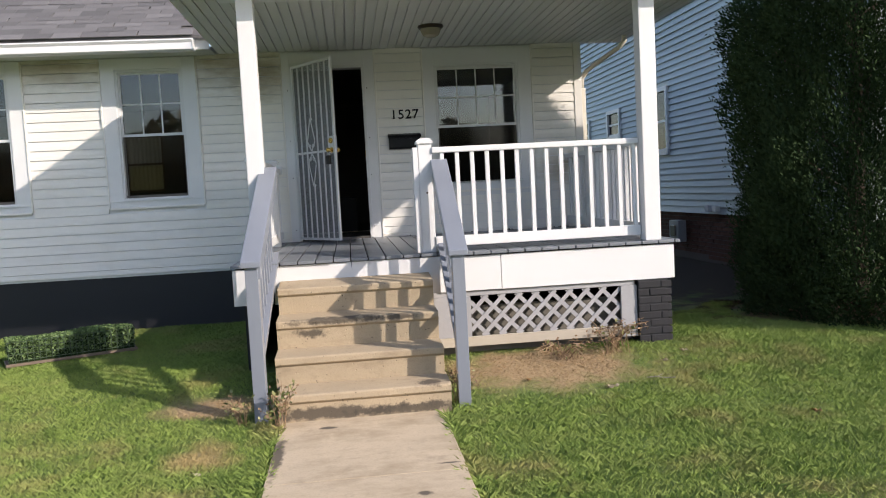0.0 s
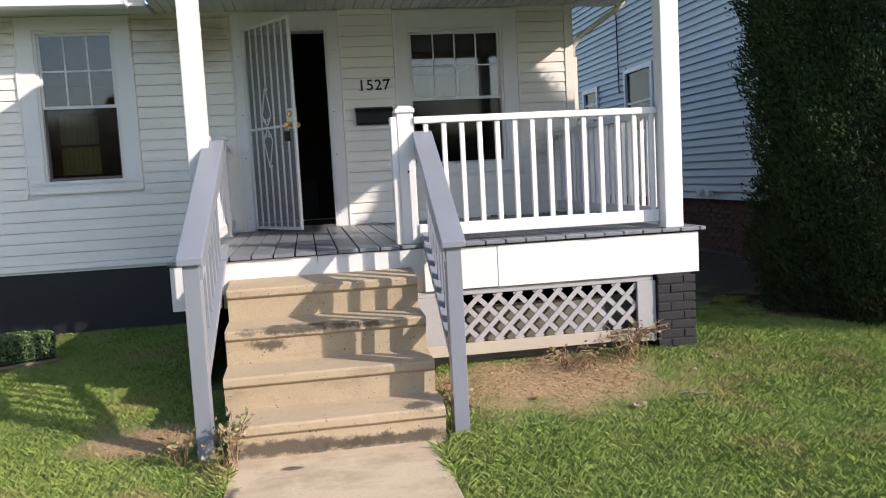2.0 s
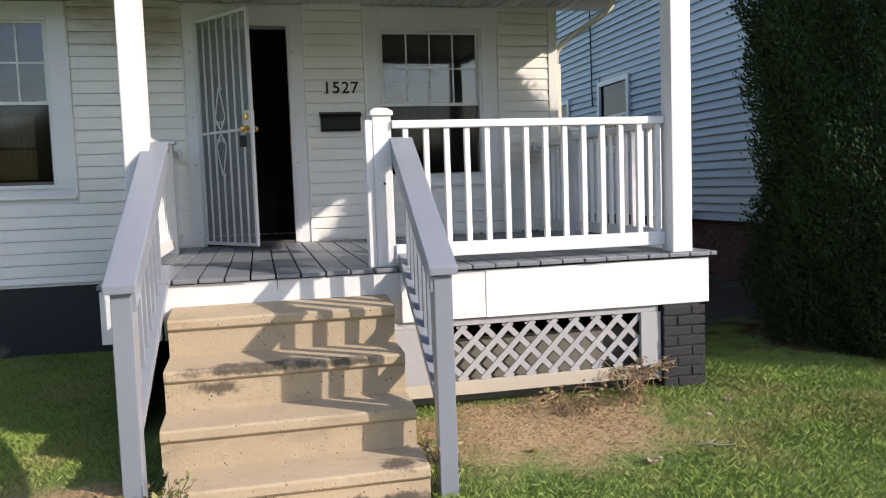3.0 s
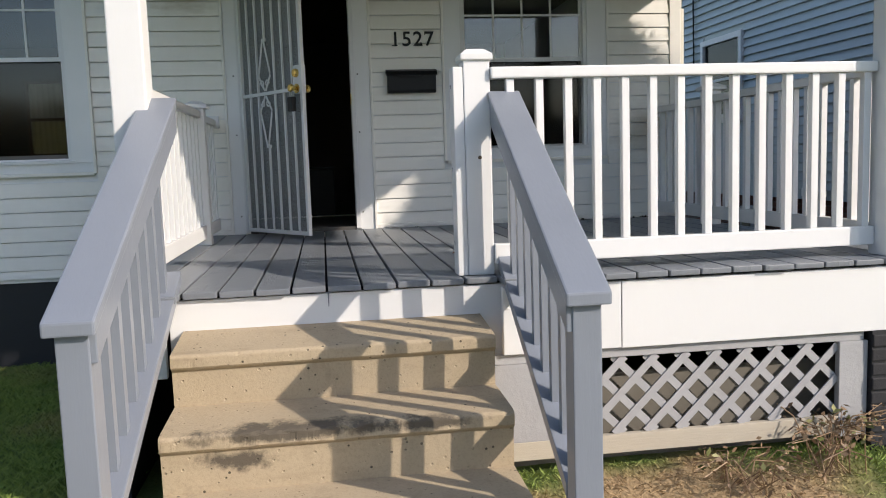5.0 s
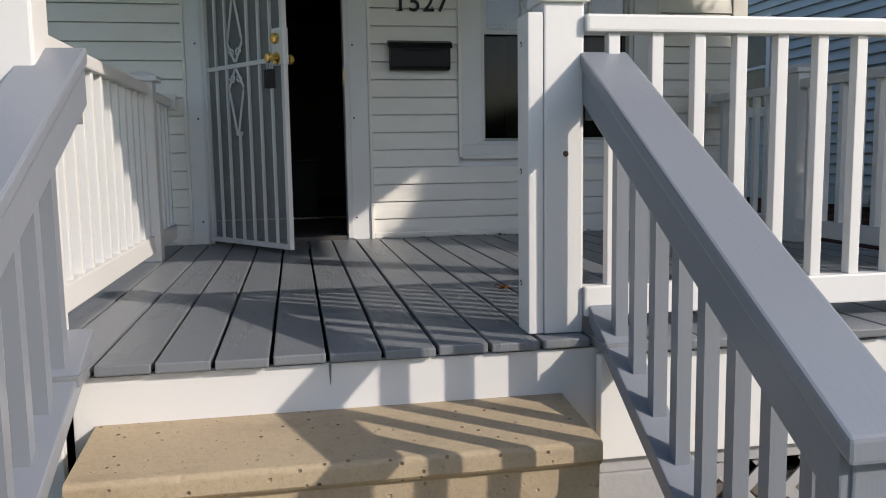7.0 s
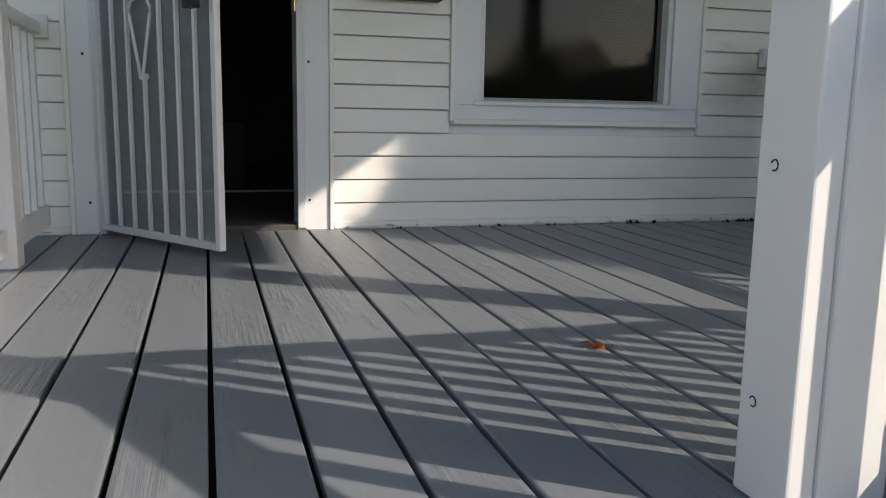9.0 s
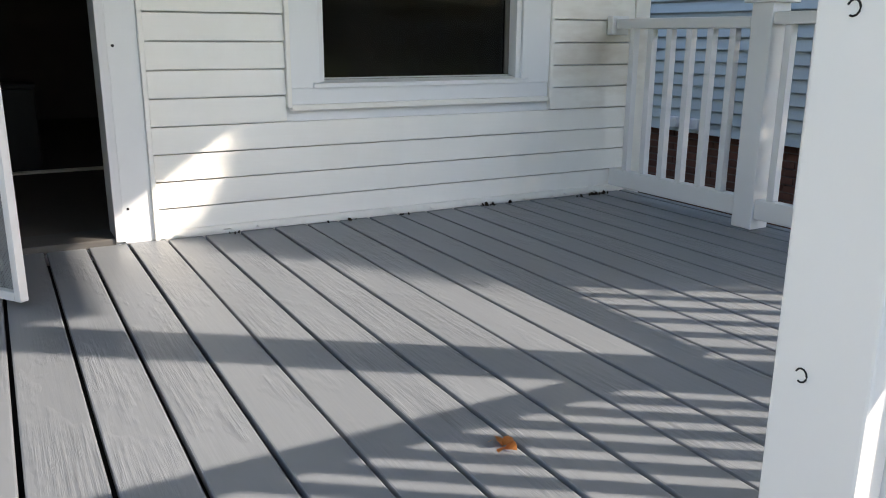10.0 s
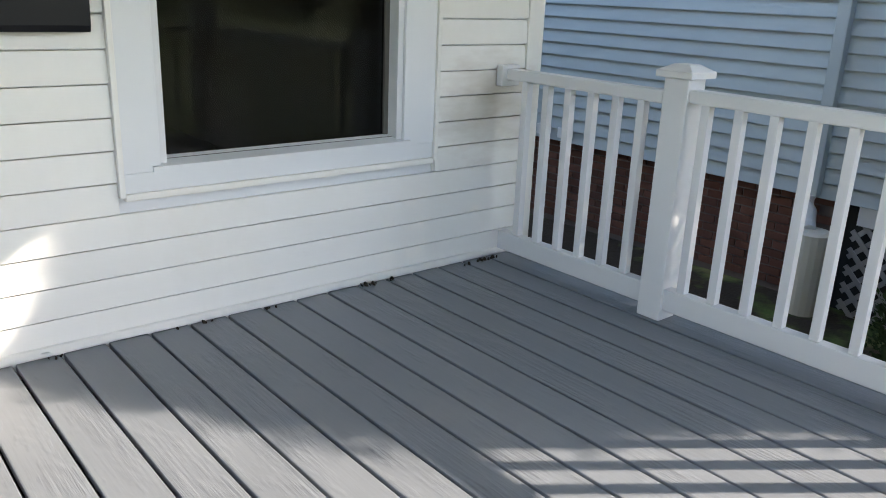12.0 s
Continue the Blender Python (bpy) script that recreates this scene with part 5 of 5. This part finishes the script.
# ---- grass blades
def grass():
    rng = np.random.default_rng(11)
    n = 880000
    x = rng.uniform(-4.8, 6.6, n)
    y = rng.uniform(4.1, 10.8, n)
    x += rng.normal(0, 0.55, n)
    y += rng.normal(0, 0.45, n)
    wide = rng.random(n) < 0.22
    x[wide] = rng.normal(1.0, 6.0, wide.sum())
    y[wide] = np.minimum(rng.normal(5.0, 4.5, wide.sum()), 10.6)
    keep = ~((x > -0.583) & (x < 0.568) & (y < 6.33)) & ~((x > -0.66) & (x < 0.66) & (y > 6.2) & (y < 7.6)) & ~((x > -0.95) & (x < 2.78) & (y > 7.5)) & ~((x < 2.9) & (y > 10.5)) & ~((x > 5.85) & (y > 9)) & ~((x > 2.9) & (y > 9.0 + 0.25 * np.sin(x * 5))) & ~(np.hypot((x - 5.2) / 1.35, (y - 8.3) / 1.0) < 1)
    d1 = np.hypot((x - 1.5) / 1.05, (y - 7.0) / 0.66) + rng.normal(0, 0.16, n)
    d2 = np.hypot((x + 1.1) / 0.5, (y - 6.75) / 0.3) + rng.normal(0, 0.2, n)
    thin = rng.random(n)
    keep &= ~((d1 < 1) & (thin < 0.55)) & ~((d2 < 1) & (thin < 0.5))
    dry = (np.minimum(d1, d2) < 1)[keep]
    x, y = x[keep], y[keep]
    n = len(x)
    k = np.clip((y - 5.6) / 2.2, 0, 1)
    z = (0.15 + 0.05 * np.clip(x, 0, 1)) * k * k * (3 - 2 * k) - 0.028
    clump = 0.5 + 0.5 * np.sin(x * 3.1 + np.sin(y * 2.3) * 2) * np.sin(y * 2.7 + np.sin(x * 1.9) * 2)
    h = (0.012 + 0.024 * rng.random(n)) * (0.75 + 0.5 * clump)
    edge = (np.minimum(np.abs(x + 0.60), np.abs(x - 0.585)) < 0.05) & (y < 6.4)
    h[edge] *= 1.7
    h[dry] *= 0.35
    a = rng.uniform(0, 2 * np.pi, n)
    w = 0.0006 + 0.0007 * rng.random(n)
    lean = rng.normal(0, 0.5, (n, 2)) * h[:, None] * np.where(dry, 2.6, 1.0)[:, None]
    base = np.stack([x, y, z], 1)
    side = np.stack([np.cos(a) * w, np.sin(a) * w, np.zeros(n)], 1)
    up = np.stack([lean[:, 0], lean[:, 1], h + 0.012], 1)
    v = np.stack([base - side, base + side, base + up * 0.6 + side * 0.7, base + up + np.stack([lean[:, 0], lean[:, 1], -0.15 * h], 1) * 0.5], 1).reshape(-1, 3)
    me = bpy.data.meshes.new("grass")
    me.vertices.add(4 * n)
    me.vertices.foreach_set("co", v.astype(np.float32).ravel())
    me.loops.add(4 * n)
    me.loops.foreach_set("vertex_index", np.arange(4 * n, dtype=np.int32))
    me.polygons.add(n)
    me.polygons.foreach_set("loop_start", np.arange(0, 4 * n, 4, dtype=np.int32))
    me.update(calc_edges=True)
    me.materials.append(M["grass"])
    tagged(new("grass", me), "short mown green lawn grass with dry blades", "grass", "", "stuff")


grass()

# ---- pieces of the setting: siding, shingles, deck boards, bricks
def course(z0, z1, lip=0.016, groove=0.94, top=0.45):
    """Outline (depth, height) of one siding course, its lower edge standing proud."""
    h = z1 - z0
    return [(-lip, z0), (-lip, z0 + 0.005), (-lip * (0.4 + 0.6 * top + 0.15), z0 + h * 0.45), (-lip * top, z0 + h * groove), (0.011, z0 + h * groove + 0.001), (0.011, z0 + 0.002), (-lip + 0.004, z0)]


n_course = int((3.39 - 0.765) / PITCH) + 1
for r in range(n_course):
    z1 = min(0.765 + (r + 1) * PITCH, 3.375)
    z0 = max(0.765 + r * PITCH, 0.81)
    cuts = [(HOUSE_L, 2.866)]
    for x0, x1, ra, rb in RECTS.values():
        ra2 = ra - 0.045 if ra > DECK + 0.01 else ra
        if z1 > ra2 + 0.02 and z0 < rb - 0.01:
            nxt = []
            for p, q in cuts:
                if x1 <= p or x0 >= q:
                    nxt.append((p, q))
                else:
                    nxt += [(p, x0 - 0.001)] if x0 > p else []
                    nxt += [(x1 + 0.001, q)] if x1 < q else []
            cuts = nxt
    for p, q in cuts:
        if q - p > 0.02:
            o = [(WALL + dy, z) for dy, z in course(z0, z1)]
            ob = new("siding_board", to_mesh("siding_board", prism(o, "x", p, q), M["siding"]))
            ob.parent = wall_front

for r in range(int((NTOP - 1.0) / 0.113)):
    z0 = 1.0 + r * 0.113
    cuts = [(N0, N1)]
    for y0, y1, za, zb in NW:
        if z0 + 0.113 > za - 0.07 and z0 < zb + 0.07:
            nxt = []
            for p, q in cuts:
                if p < y0 < q:
                    nxt += [(p, y0 - 0.08), (y1 + 0.08, q)]
                else:
                    nxt.append((p, q))
            cuts = nxt
    for p, q in cuts:
        o = [(NX + 0.03 + dx, z) for dx, z in course(z0, z0 + 0.113, 0.034, 0.90, 0.15)]
        part("siding_board", prism(o, "y", p, q), M["blue_siding"], nb)

# brick courses of the neighbour's base
nbrick = to_mesh("brick", box(-0.05, 0.05, -0.098, 0.098, -0.029, 0.029, 0.004), M["red_brick"])
count = 0
for r in range(13):
    z = 0.962 - r * 0.070
    for i in range(40):
        y = 10.36 + i * 0.207 + (0.10 if r % 2 else 0)
        if count < 300 and y < 16.2 and z > 0.05:
            ob = new("brick", nbrick)
            ob.parent = nb
            ob.matrix_parent_inverse = Matrix.Translation(-nb.location)
            ob.matrix_basis = Matrix.Translation((NX + 0.148 + random.uniform(-0.002, 0.002), y, z))
            count += 1

# shingles above the gutter
tab = to_mesh("shingle", box(-0.150, 0.150, -0.01, 0.16, 0, 0.009, 0.002), M["shingle"])
tilt = Matrix.Rotation(math.atan(0.62), 4, "X")
for r in range(9):
    for i in range(14):
        x = -1.78 - i * 0.305 - (0.152 if r % 2 else 0)
        d0 = r * 0.135
        ob = new("shingle", tab)
        ob.parent = roof_main
        ob.matrix_basis = Matrix.Translation((x + random.uniform(-0.006, 0.006), 9.945 + d0 * 0.85, 3.493 + d0 * 0.527)) @ tilt @ Matrix.Rotation(random.uniform(-0.01, 0.01), 4, "Z")

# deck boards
# own mesh: a black sheet that stands for the shade below the joints
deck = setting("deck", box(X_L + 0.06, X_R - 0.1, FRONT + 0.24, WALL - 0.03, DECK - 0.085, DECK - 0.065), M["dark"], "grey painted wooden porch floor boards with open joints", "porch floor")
BW = 0.1503
x = 0.120 - 8 * BW
k = 0
while x < X_R - 0.02:
    xa, xb = max(x + 0.0055, X_L), min(x + BW - 0.0055, X_R)
    if xb - xa > 0.03:
        end = (7.478 if -0.70 < x < 0.62 else FRONT - 0.012) + random.uniform(-0.010, 0.008)
        bm = box(xa, xb, end, WALL - 0.016, DECK - 0.027, DECK + random.uniform(-0.0025, 0.0015), 0.0045)
        ob = new("deck_board", to_mesh("deck_board", bm, M["deck"]))
        ob.parent = deck
    x += BW
    k += 1
